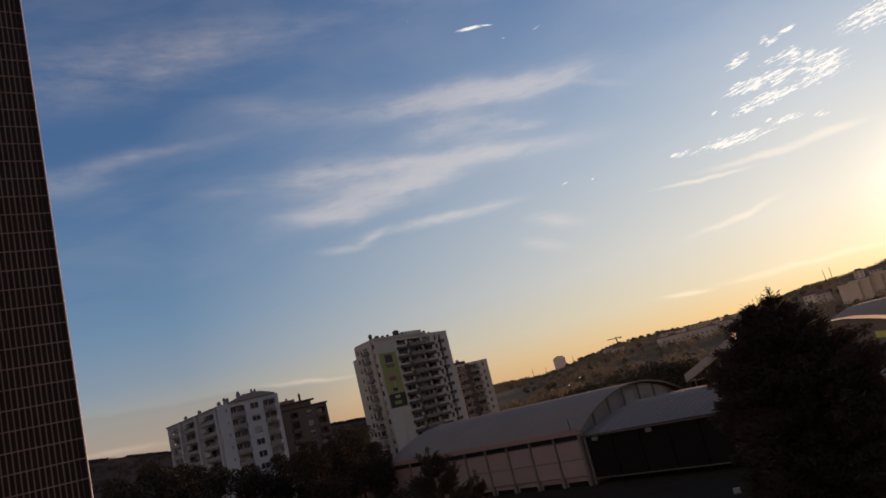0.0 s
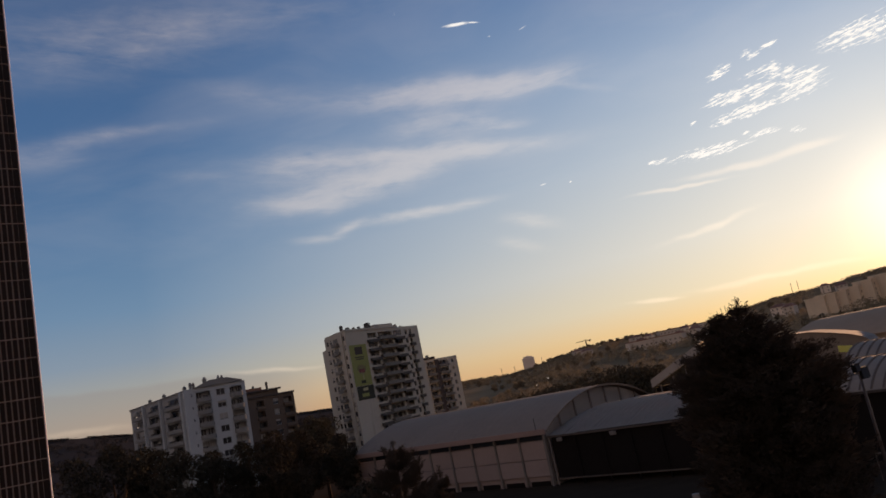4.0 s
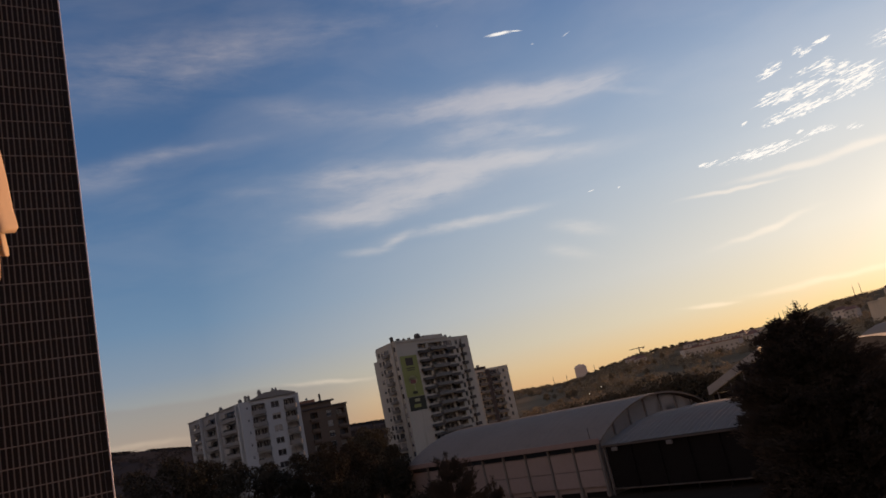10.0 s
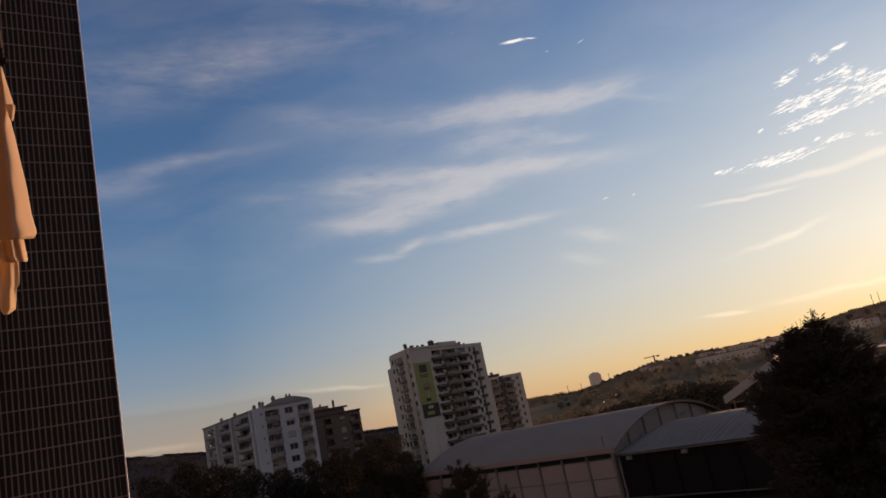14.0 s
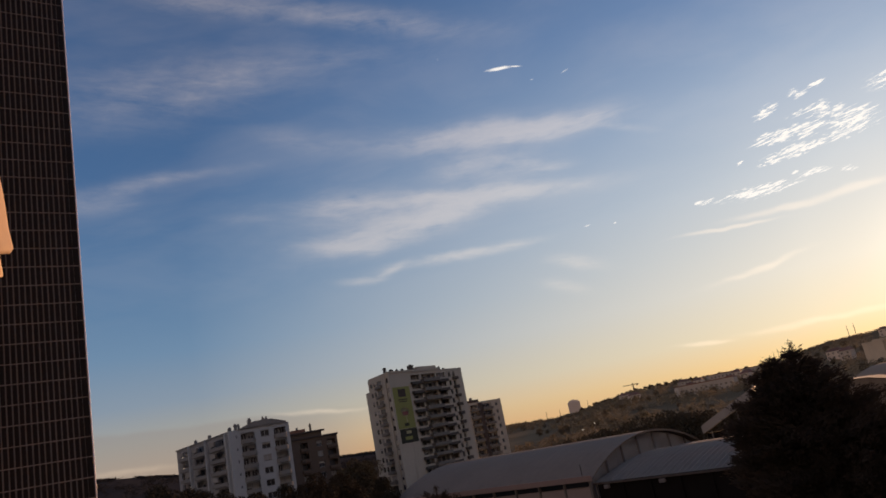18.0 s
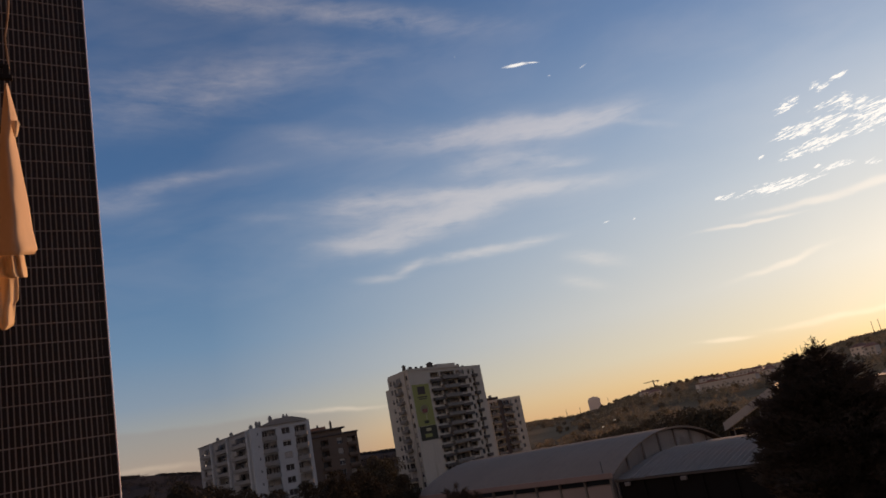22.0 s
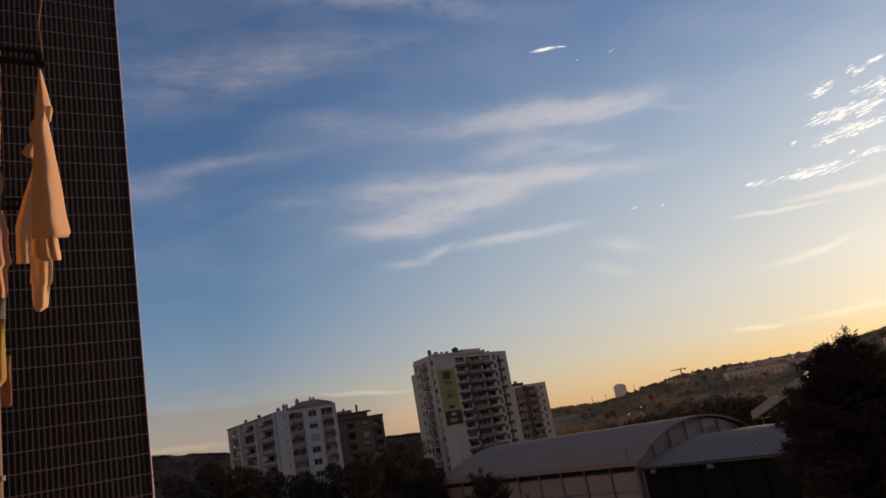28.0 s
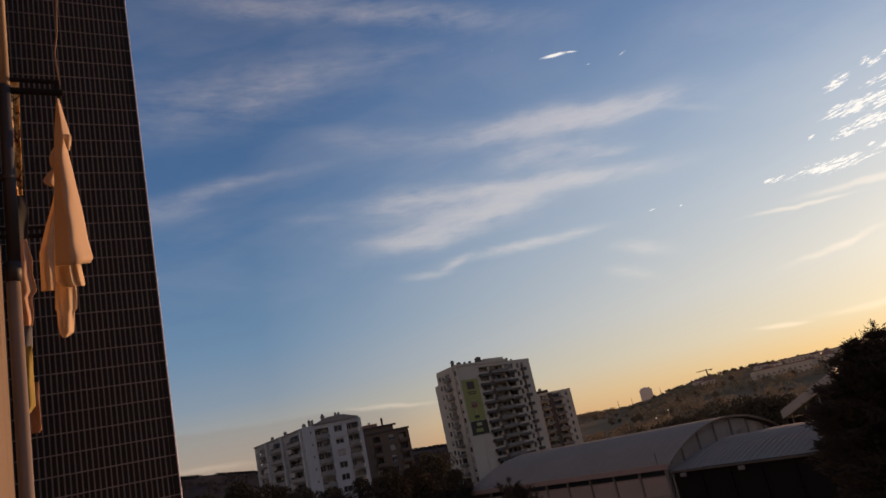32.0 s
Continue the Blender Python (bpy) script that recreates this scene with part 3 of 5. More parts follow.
def build_wing():
    wing = empty("wall_tiled_wing", HOME, "projecting wing wall clad in dark brown upright glazed tiles", "wall", kind="structure")
    part("wall_core", boxed(FACE_X - 0.3, WING_X - 0.012, WING_Y, WING_Y + 4.0, 0, 26), MORTAR, wing, "grey-brown mortar bed")
    # added round corner strip, its bluish white standing in for the bright edge fringe
    bm = bmesh.new()
    tube(bm, (WING_X - 0.008, WING_Y + 0.004, 0), (WING_X - 0.008, WING_Y + 0.004, 26), 0.009, n=12)
    part("corner_bead", bm, EDGE_FRINGE, wing, "added pale round strip standing in for the bright edge fringe", True)

    def tile_mesh(bm, x, z, dy=0.0, w=TILE_W):
        b, d = 0.003, 0.0055
        lo = [bm.verts.new((x + sx * w / 2, WING_Y, z + sz * TILE_H / 2)) for sx, sz in ((-1, -1), (1, -1), (1, 1), (-1, 1))]
        hi = [bm.verts.new((x + sx * (w / 2 - b), WING_Y - d - dy, z + sz * (TILE_H / 2 - b))) for sx, sz in ((-1, -1), (1, -1), (1, 1), (-1, 1))]
        bm.faces.new(hi)
        for i in range(4):
            bm.faces.new((lo[i], lo[(i + 1) % 4], hi[(i + 1) % 4], hi[i]))

    cols = [WING_X - 0.115 - PITCH_X * i for i in range(28)]
    rng = random.Random(4)
    bm = bmesh.new()
    tile_mesh(bm, 0, 0)
    first = None
    count = 0
    rest = bmesh.new()
    for j in range(2, 109):
        z = 0.0282 + PITCH_Z * j
        for x in cols:
            jx, jz = rng.uniform(-0.0012, 0.0012), rng.uniform(-0.002, 0.002)
            if 67 <= j <= 77 and count < 300:
                count += 1
                if first is None:
                    first = part("tile", bm, GLAZED, wing)
                    first.location = (x + jx, 0, z + jz)
                else:
                    again(first, (x + jx, rng.uniform(-0.0015, 0.0), z + jz), wing)
            else:
                tile_mesh(rest, x + jx, z + jz, rng.uniform(0, 0.0015))
        tile_mesh(rest, WING_X - 0.053, z, 0.001, 0.066)
    # Level joints get the lighter mortar, their sky light put into the colour.
    beds = bmesh.new()
    for j in range(2, 110):
        z = 0.0282 + PITCH_Z * (j - 0.5) + rng.uniform(-0.0015, 0.0015)
        box(beds, FACE_X, WING_X - 0.02, WING_Y - 0.0042, WING_Y - 0.0005, z - 0.0052, z + 0.0052)
    part("bed_joints", beds, SKYLIT_MORTAR, wing, "mortar lines between the tile rows, coloured lighter as if skylit")
    tagged(part("tile_field", rest, GLAZED, wing, "dark brown glazed upright tiles"), kind="stuff")


build_home()
build_wing()


def build_pipe():
    pipe = empty("drain_pipe", HOME @ pose(0.022, 5.5, 0), "grey-beige plastic drain pipe on the facade", "pipe")
    bm = bmesh.new()
    tube(bm, (0, 0, 0), (0, 0, 16.7), 0.043, n=20)
    part("lower_pipe", bm, PVC, pipe, smooth=True)
    # Cast shadow of the hanging sheet, put into this length's colour.
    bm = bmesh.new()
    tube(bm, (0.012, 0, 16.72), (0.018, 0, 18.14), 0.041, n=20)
    part("middle_pipe", bm, DARK_SHADED_PIPE, pipe, "pipe length darkened as the hanging sheet's shadow", True)
    bm = bmesh.new()
    tube(bm, (0.018, 0, 18.14), (0.030, 0, 26), 0.040, n=20)
    part("upper_pipe", bm, SUNLIT_PVC, pipe, "pipe length coloured lighter as if in sun", True)
    bm = bmesh.new()
    tube(bm, (0.004, 0, 16.66), (0.006, 0, 16.80), 0.050, n=20)
    part("coupling", bm, DARK_SHADED_PIPE, pipe, "plastic pipe collar", True)
    for z in (15.2, 17.4, 19.0):
        bm = boxed(-0.09, -0.03, -0.012, 0.012, z, z + 0.03)
        tube(bm, (0.008, 0, z), (0.008, 0, z + 0.03), 0.05, n=20)
        part("pipe_clamp", bm, DARK_SHADED_PIPE, pipe)


LINE_Z = 18.19


def build_rack():
    rack = empty("clothes_drying_rack", HOME @ pose(0, 5.5, 0), "black iron wall-mounted clothes drying rack with cords", "drying rack")
    for y in (0.0, 3.1):
        bm = boxed(FACE_X, 0.42, y - 0.018, y + 0.018, LINE_Z - 0.105, LINE_Z - 0.065, bev=0.004)
        part("bracket_arm", bm, BLACK, rack)
        bm = boxed(FACE_X, 0.38, y - 0.012, y + 0.012, LINE_Z - 0.01, LINE_Z + 0.018, bev=0.003)
        part("top_bar", bm, BLACK, rack)
        bm = boxed(0.36, 0.40, y - 0.014, y + 0.014, LINE_Z - 0.08, LINE_Z + 0.012, bev=0.003)
        part("end_post", bm, BLACK, rack)
        part("wall_plate", boxed(FACE_X - 0.002, FACE_X + 0.012, y - 0.04, y + 0.04, LINE_Z - 0.16, LINE_Z + 0.06, bev=0.003), BLACK, rack)
    for x in (0.10, 0.25, 0.385):
        bm = bmesh.new()
        tube(bm, (x, -0.02, LINE_Z - 0.06), (x, 3.12, LINE_Z - 0.06), 0.002, n=6)
        part("line_cord", bm, BLACK, rack)
    bm = bmesh.new()
    pts = [(0.40, 0, LINE_Z - 0.02), (0.385, 0.0, LINE_Z + 0.25), (0.41, 0.0, LINE_Z + 0.42), (0.43, 0, LINE_Z + 0.75), (0.44, 0, LINE_Z + 2.6)]
    for a, b in zip(pts, pts[1:]):
        tube(bm, a, b, 0.007, n=7)
    part("hanging_cord", bm, CORD, rack, "frayed brown cord hanging from above")


def drape(name, parent, mat, rows, y0, depth, folds, seed, label="", crease=0.02):
    """A hanging fold of cloth: rows of (elevation, left azimuth, right azimuth) seen from the balcony, bellied and creased."""
    rng = random.Random(seed)
    ph = [rng.uniform(0, 6.28) for _ in range(4)]
    bm = bmesh.new()
    n, grid = 22, []
    steps = 34
    els = [r[0] for r in rows][::-1]
    for s in range(steps + 1):
        e = rows[0][0] + (rows[-1][0] - rows[0][0]) * s / steps
        lft = float(np.interp(e, els, [r[1] for r in rows][::-1]))
        rgt = float(np.interp(e, els, [r[2] for r in rows][::-1]))
        line = []
        for i in range(n + 1):
            u = i / n
            az = lft + (rgt - lft) * u + 0.02 * math.sin(9 * u + ph[3] + e)
            belly = math.sin(math.pi * u)
            y = y0 - depth * belly * min(1.0, 0.25 + s / steps) + crease * math.sin(folds * 6.28 * u + ph[0] + 0.25 * math.sin(0.9 * e + ph[1])) * min(1, s / 12)
            y += 0.016 * noise.noise((u * 3 + seed, e * 0.7, 1.7))
            x = y * math.tan(radians(37.4 + az))
            line.append(bm.verts.new((x, y, CAM_Z + math.hypot(x, y) * math.tan(radians(e)))))
        grid.append(line)
    for a, b in zip(grid, grid[1:]):
        for i in range(n):
            bm.faces.new((a[i], a[i + 1], b[i + 1], b[i]))
    ob = part(name, bm, mat, parent, label, True)
    sol = ob.modifiers.new("thickness", "SOLIDIFY")
    sol.thickness = 0.004
    return ob


def build_laundry():
    sheet = empty("hanging_bed_sheet", HOME, "cream cotton bed sheet hung to dry, sunlit, wind-gathered", "laundry")
    drape("rear_fold", sheet, SHEET, ((22.92, -34.14, -33.88), (21.98, -34.36, -33.93), (20.47, -34.88, -34.02), (19.65, -35.12, -34.06), (18.58, -35.44, -34.12), (17.05, -35.47, -34.20), (16.56, -35.49, -34.23), (16.06, -35.51, -34.26)), 6.05, 0.03, 1.5, 3, crease=0.012)
    drape("tail", sheet, SHEET, ((16.48, -34.62, -33.29), (16.47, -34.62, -33.29), (15.44, -34.67, -33.28), (15.30, -34.68, -33.28), (14.72, -34.72, -33.32), (14.71, -34.71, -33.33), (14.63, -34.62, -33.39), (14.47, -34.62, -33.52), (13.70, -34.61, -33.62), (13.11, -34.52, -33.70), (13.09, -34.51, -33.70), (12.96, -34.45, -33.93), (12.80, -34.37, -34.15)), 5.95, 0.07, 2, 5, crease=0.012)
    drape("hem_ruffle", sheet, SHEET, ((17.94, -34.52, -32.92), (17.42, -34.53, -32.85), (17.36, -34.53, -32.84), (16.62, -34.55, -32.73), (16.59, -34.55, -32.73), (16.25, -34.21, -32.72), (16.23, -34.00, -32.72), (16.22, -33.89, -32.75), (16.21, -33.82, -32.80)), 5.84, 0.09, 3, 8, crease=0.022)
    drape("knotted_corner", sheet, SHADED_FOLD, ((24.27, -34.22, -33.85), (23.98, -34.57, -33.87), (23.88, -34.64, -33.88), (23.53, -34.87, -33.91), (23.50, -34.86, -33.91), (23.26, -34.74, -33.93), (23.12, -34.46, -33.94), (23.06, -34.33, -33.96), (23.05, -34.32, -33.97)), 5.78, 0.05, 1, 9, crease=0.006)
    drape("side_fold", sheet, SHADED_FOLD, ((25.87, -33.87, -33.56), (25.86, -33.87, -33.56), (25.41, -34.21, -33.60), (25.04, -34.35, -33.63), (25.03, -34.35, -33.63), (24.58, -34.31, -33.67), (24.57, -34.30, -33.67), (24.20, -34.08, -33.76), (24.19, -34.08, -33.76)), 5.78, 0.04, 1, 10, crease=0.006)
    drape("turned_corner", sheet, SHEET, ((26.61, -33.34, -32.73), (26.42, -33.31, -32.67), (26.35, -33.29, -32.69), (25.93, -33.17, -32.83), (25.55, -33.06, -32.96)), 5.6, 0.02, 1, 12, crease=0.004)
    drape("main_fold", sheet, SHADED_FOLD, ((29.02, -33.56, -33.36), (28.05, -33.68, -33.16), (27.87, -33.70, -33.12), (26.92, -33.82, -32.90), (26.54, -33.86, -32.81), (25.94, -33.94, -32.96), (25.55, -33.98, -33.06), (24.27, -34.11, -32.83), (24.24, -34.11, -32.83), (22.74, -34.23, -32.63), (22.68, -34.23, -32.62), (21.21, -34.31, -32.43), (21.11, -34.32, -32.42), (19.33, -34.42, -32.23), (18.90, -34.45, -32.14), (18.33, -34.48, -32.02), (18.09, -34.49, -31.97), (17.72, -34.51, -32.22)), 5.72, 0.21, 0.6, 11, crease=0.004)
    towel = empty("patterned_towel", HOME, "orange and brown patterned towel hung on the drying rack", "laundry")
    drape("towel_cloth", towel, PRINT, ((30.16, -37.05, -35.97), (30.15, -37.05, -35.97), (28.02, -37.11, -36.05), (27.99, -37.11, -36.05), (25.80, -37.18, -36.13), (25.79, -37.18, -36.13), (23.56, -37.10, -36.21), (23.55, -37.10, -36.21), (22.58, -36.92, -36.24), (22.57, -36.91, -36.24)), 5.9, 0.02, 1.5, 14)
    shirt = empty("hanging_shirt", HOME, "peach shirt with dark collar hung on the far cords", "laundry")
    drape("collar", shirt, DARK_CLOTH, ((22.65, -37.29, -36.24), (22.64, -37.29, -36.23), (21.66, -37.30, -35.95), (21.32, -37.31, -35.97), (19.77, -37.17, -36.10), (19.44, -37.14, -36.28)), 7.6, 0.03, 1, 16)
    drape("shirt_body", shirt, PEACH, ((19.64, -37.47, -36.17), (18.23, -37.46, -35.89), (17.57, -37.45, -35.93), (17.28, -37.43, -35.95), (16.12, -37.32, -35.78), (15.77, -37.29, -36.11), (15.68, -37.29, -36.11), (14.43, -37.08, -36.06), (13.85, -36.99, -36.16), (13.84, -36.99, -36.16)), 7.55, 0.05, 2, 17)
    cloth = empty("hanging_olive_cloth", HOME, "olive-yellow cloth with rust lower band hung to dry", "laundry")
    drape("upper_band", cloth, SLATE, ((13.99, -37.44, -36.19), (13.98, -37.44, -36.20), (12.33, -37.47, -36.27), (12.32, -37.47, -36.27)), 7.7, 0.02, 1, 18)
    drape("cloth_body", cloth, OLIVE, ((12.48, -37.45, -36.29), (10.08, -37.40, -36.34), (9.93, -37.39, -36.34), (8.52, -37.29, -36.36), (8.04, -37.25, -36.73), (8.03, -37.25, -36.74)), 7.65, 0.03, 1.5, 19)
    drape("lower_band", cloth, RUST, ((10.04, -36.99, -36.03), (10.03, -36.99, -36.04), (8.54, -36.96, -36.07), (8.40, -36.94, -36.07), (6.92, -36.70, -36.10), (6.73, -36.67, -36.24), (6.72, -36.67, -36.25)), 7.75, 0.02, 1, 20)


build_pipe()
build_rack()
build_laundry()


# ---- apartment blocks ----
def window_set(w, h, blind=0.0):
    """Meshes of a framed window of that size, centred at its foot: frame and pane."""
    fr = bmesh.new()
    t = 0.07
    for a in ((-w / 2, -w / 2 + t, 0, h), (w / 2 - t, w / 2, 0, h), (-w / 2 + t, w / 2 - t, 0, t), (-w / 2 + t, w / 2 - t, h - t, h), (-t / 2, t / 2, t, h - t)):
        box(fr, a[0], a[1], -0.03, 0.03, a[2], a[3])
    return fr, boxed(-w / 2 + t / 2, w / 2 - t / 2, -0.004, 0.004, t / 2, h - t / 2), boxed(-w / 2 + t, w / 2 - t, -0.025, -0.012, h * (1 - blind), h - t / 2) if blind else None


def prism(foot, z0, z1):
    bm = bmesh.new()
    a, b = [[bm.verts.new((p.x, p.y, z)) for p in foot] for z in (z0, z1)]
    bm.faces.new(a[::-1]), bm.faces.new(b)
    for i in range(len(a)):
        j = (i + 1) % len(a)
        bm.faces.new((a[i], a[j], b[j], b[i]))
    return bm


def round_parapet(x0, x1, depth, z0, z1, thick=0.15, n=14):
    """A balcony parapet on a rounded plan, with its floor."""
    bm = bmesh.new()
    mid, half = (x0 + x1) / 2, (x1 - x0) / 2
    rim = [(-math.cos(math.pi * i / n), math.sin(math.pi * i / n) ** 0.7) for i in range(n + 1)]
    out = [[bm.verts.new((mid + half * c, -depth * s, z)) for c, s in rim] for z in (z0, z1)]
    inn = [[bm.verts.new((mid + (half - thick) * c, -max(depth - thick, 0.02) * s, z)) for c, s in rim] for z in (z0 + 0.18, z1)]
    for i in range(n):
        bm.faces.new((out[0][i], out[0][i + 1], out[1][i + 1], out[1][i]))
        bm.faces.new((inn[0][i], inn[1][i], inn[1][i + 1], inn[0][i + 1]))
        bm.faces.new((out[1][i], out[1][i + 1], inn[1][i + 1], inn[1][i]))
    bm.faces.new(out[0][::-1]), bm.faces.new(inn[0])
    return bm


class Block:
    """One apartment block: a frame on the plan, and calls that add its walls, windows and balconies."""

    def __init__(self, name, left, right, label, category="apartment building"):
        self.m, self.length = plan(left, right)
        self.ob = empty(name, self.m, label, category)
        self.kept = {}
        self.rng = random.Random(len(name) + int(self.length * 10))

    def s(self, az):
        return along(self.m, self.length, az)

    def window(self, x, y, z, w, h, rz=0.0, mat=WHITE_WALL):
        blind = self.rng.choice((0, 0, 0, 0, 0.3, 0.5, 0.9))
        key = (w, h, blind, mat.name)
        if key not in self.kept:
            fr, pane, bl = window_set(w, h, blind)
            f = part("window", fr, mat, self.ob)
            p = part("pane", pane, GLASS, f)
            b = part("blind", bl, BLIND, f) if bl else None
            self.kept[key] = (f, p, b)
        else:
            f0, p0, b0 = self.kept[key]
            f = again(f0, (0, 0, 0), self.ob)
            again(p0, (0, 0, 0), f)
            if b0:
                again(b0, (0, 0, 0), f)
        f.location, f.rotation_euler = (x, y, z), (0, 0, rz)
        return f

    def wall(self, xs, zs, holes, y, reveal, mat, name="wall", label="", at=None):
        o = part(name, pierced(xs, zs, holes, y, reveal), mat, self.ob, label)
        if at is not None:
            o.matrix_local = at
        return o

    def chimney(self, x, y, z, w, h, mat=GREY_WALL):
        w *= 0.8
        bm = boxed(x - w / 2, x + w / 2, y - w / 2, y + w / 2, z, z + h * 0.86, bev=0.04)
        box(bm, x - w * 0.62, x + w * 0.62, y - w * 0.62, y + w * 0.62, z + h * 0.66, z + h * 0.72)
        box(bm, x - w * 0.3, x + w * 0.3, y - w * 0.3, y + w * 0.3, z + h * 0.8, z + h)
        part("chimney", bm, mat, self.ob)


def front_cells(width, base, top, storey, sill, head, spans, skip=()):
    """Breaks and holes for a front with openings spans [(x0, x1)] on every storey."""
    xs = sorted({0.0, width, *[v for a in spans for v in a]})
    n = int(round((top - base) / storey))
    zs, holes = {base, top}, []
    for j in range(n):
        for v in (base + j * storey + sill, base + j * storey + head):
            if v < top:
                zs.add(v)
    zs = sorted(zs)
    for j in range(n):
        a = base + j * storey + sill
        for x0, x1 in spans:
            holes.append((xs.index(x0), zs.index(a)))
    return xs, zs, set(holes), [base + j * storey for j in range(n)]


def build_white_block():
    b = Block("white_apartment_block", spot(-19.02, 0, 185), spot(-14.75, 0, 187.5), "white apartment block with loggias, low roof and chimneys")
    top, st = 27.2, 2.85
    base = top - 9 * st - 0.6
    # front wing
    c = [b.s(a) for a in (-18.2, -17.22, -16.8, -16.2, -15.86, -15.0)]
    front = [round(v, 3) for v in c]
    W = round(b.length, 3)
    xs, zs, holes, floors = front_cells(W, base, top, st, 1.0, 2.45, ((front[0], front[1]), (front[2], front[3]), (front[4], front[5])))
    b.wall(xs, zs, holes, 0, 0.35, WHITE_WALL, "front_wall")
    for f in floors:
        b.window((front[2] + front[3]) / 2, 0.3, f + 1.0, round(front[3] - front[2], 2), 1.45)
        for x0, x1 in ((front[0], front[1]), (front[4], front[5])):
            # Recess shade is put in as grey on the loggia's back wall.
            part("loggia", boxed(x0 - 0.05, x1 + 0.05, 1.6, 1.7, f, f + st), GREY_WALL, b.ob, "grey loggia back wall, its shade put into the colour")
            part("balcony", round_parapet(x0 - 0.1, x1 + 0.1, 0.95, f + 0.02, f + 1.02), GREY_WALL, b.ob, "grey rounded balcony parapet")
            n = 2 if x1 - x0 > 2.8 else 1
            for i in range(n):
                b.window(x0 + (x1 - x0) * (i + 0.5) / n, 1.5, f + 0.15, round((x1 - x0) / n * 0.8, 2), 2.2)
        b.window(front[0] - 1.0, -0.02, f + 1.5, 0.45, 0.8)
        part("window_sill", boxed(front[2] - 0.1, front[3] + 0.1, -0.08, 0.0, f + 0.92, f + 1.0), GREY_WALL, b.ob)
    part("core", boxed(0, W, 1.75, 14, base, top - 0.2), WHITE_WALL, b.ob)
    part("side_wall", boxed(W - 0.3, W, 0.001, 1.75, base, top), WHITE_WALL, b.ob)
    part("side_wall", boxed(0, 0.3, 0.001, 1.75, base, top), WHITE_WALL, b.ob)
    # low pitched roof with a gable to the front
    bm = bmesh.new()
    x0, xm, x1 = b.s(-18.4), b.s(-16.6), b.s(-14.95)
    a = [bm.verts.new(v) for v in ((x0, -0.5, top), (xm - 2, -0.5, top + 1.35), (xm + 2, -0.5, top + 1.35), (x1, -0.5, top + 0.3), (x1, -0.5, top))]
    z = [bm.verts.new((v.co.x, 12, v.co.z)) for v in a]
    bm.faces.new(a), bm.faces.new(z[::-1])
    for i in range(5):
        bm.faces.new((a[i], z[i], z[(i + 1) % 5], a[(i + 1) % 5]))
    part("roof", bm, GREY_WALL, b.ob, "low grey pitched roof")
    for az, w, h in ((-18.42, 0.8, 1.6), (-18.2, 0.7, 1.5), (-17.4, 1.0, 2.4), (-16.42, 0.7, 2.3), (-16.18, 0.7, 2.2)):
        b.chimney(b.s(az), 2.0, top, w, h)
    # long wing that runs back
    w2 = Block("white_apartment_wing", spot(-22.62, 0, 228), spot(-19.05, 0, 187), "long grey-white apartment wing with rows of balconies")
    wing, ln = w2.ob, w2.length
    top2 = 26.9
    base2 = top2 - 9 * st - 0.5
    cuts = [round(w2.s(a), 3) for a in (-22.4, -21.72, -21.5, -20.6, -20.35, -19.2)]
    xs, zs, holes, floors = front_cells(round(ln, 3), base2, top2, st, 1.0, 2.5, ((cuts[0], cuts[1]), (cuts[2], cuts[3]), (cuts[4], cuts[5])))
    w2.wall(xs, zs, holes, 0, 0.4, WING_WALL, "front_wall")
    for x in (cuts[1] + 0.4, cuts[3] + 0.4, cuts[5] + 0.6):
        part("pilaster", boxed(x - 0.45, x + 0.45, -0.75, 0.0, base2, top2, bev=0.05), WHITE_WALL, wing, "pale upright rib")
    rng = random.Random(5)
    for f in floors:
        for x0, x1 in ((cuts[0], cuts[1]), (cuts[2], cuts[3]), (cuts[4], cuts[5])):
            # Back wall in grey, which carries the loggia's shade.
            part("loggia", boxed(x0 - 0.05, x1 + 0.05, 1.5, 1.6, f, f + st), GREY_WALL, wing, "grey loggia back wall, its shade put into the colour")
            part("balcony", boxed(x0 + 0.3, x1 - 0.3, -0.7, 0.0, f + 0.05, f + 1.0, bev=0.05), GREY_WALL, wing, "grey balcony parapet")
            for i in range(3):
                x = x0 + (x1 - x0) * (i + 0.5) / 3
                w2.window(x, 1.4, f + 0.15, 2.2, 2.2)
            if rng.random() < 0.7:
                x = x0 + (x1 - x0) * rng.choice((0.2, 0.75))
                part("awning", boxed(x - 1.6, x + 1.6, -0.5, 0.1, f + 1.4, f + 2.45, bev=0.05), BLIND, wing, "pale let-down awning")
    part("core", boxed(0, ln, 1.65, 13, base2, top2 - 0.2), WING_WALL, wing)
    part("parapet", boxed(-0.2, ln, -0.2, 0.3, top2 - 0.02, top2 + 0.35), GREY_WALL, wing)
    for az in (-21.67, -20.73, -19.35, -19.9):
        w2.chimney(w2.s(az), 1.5, top2, 0.9, 1.5 if az != -19.9 else 0.7)


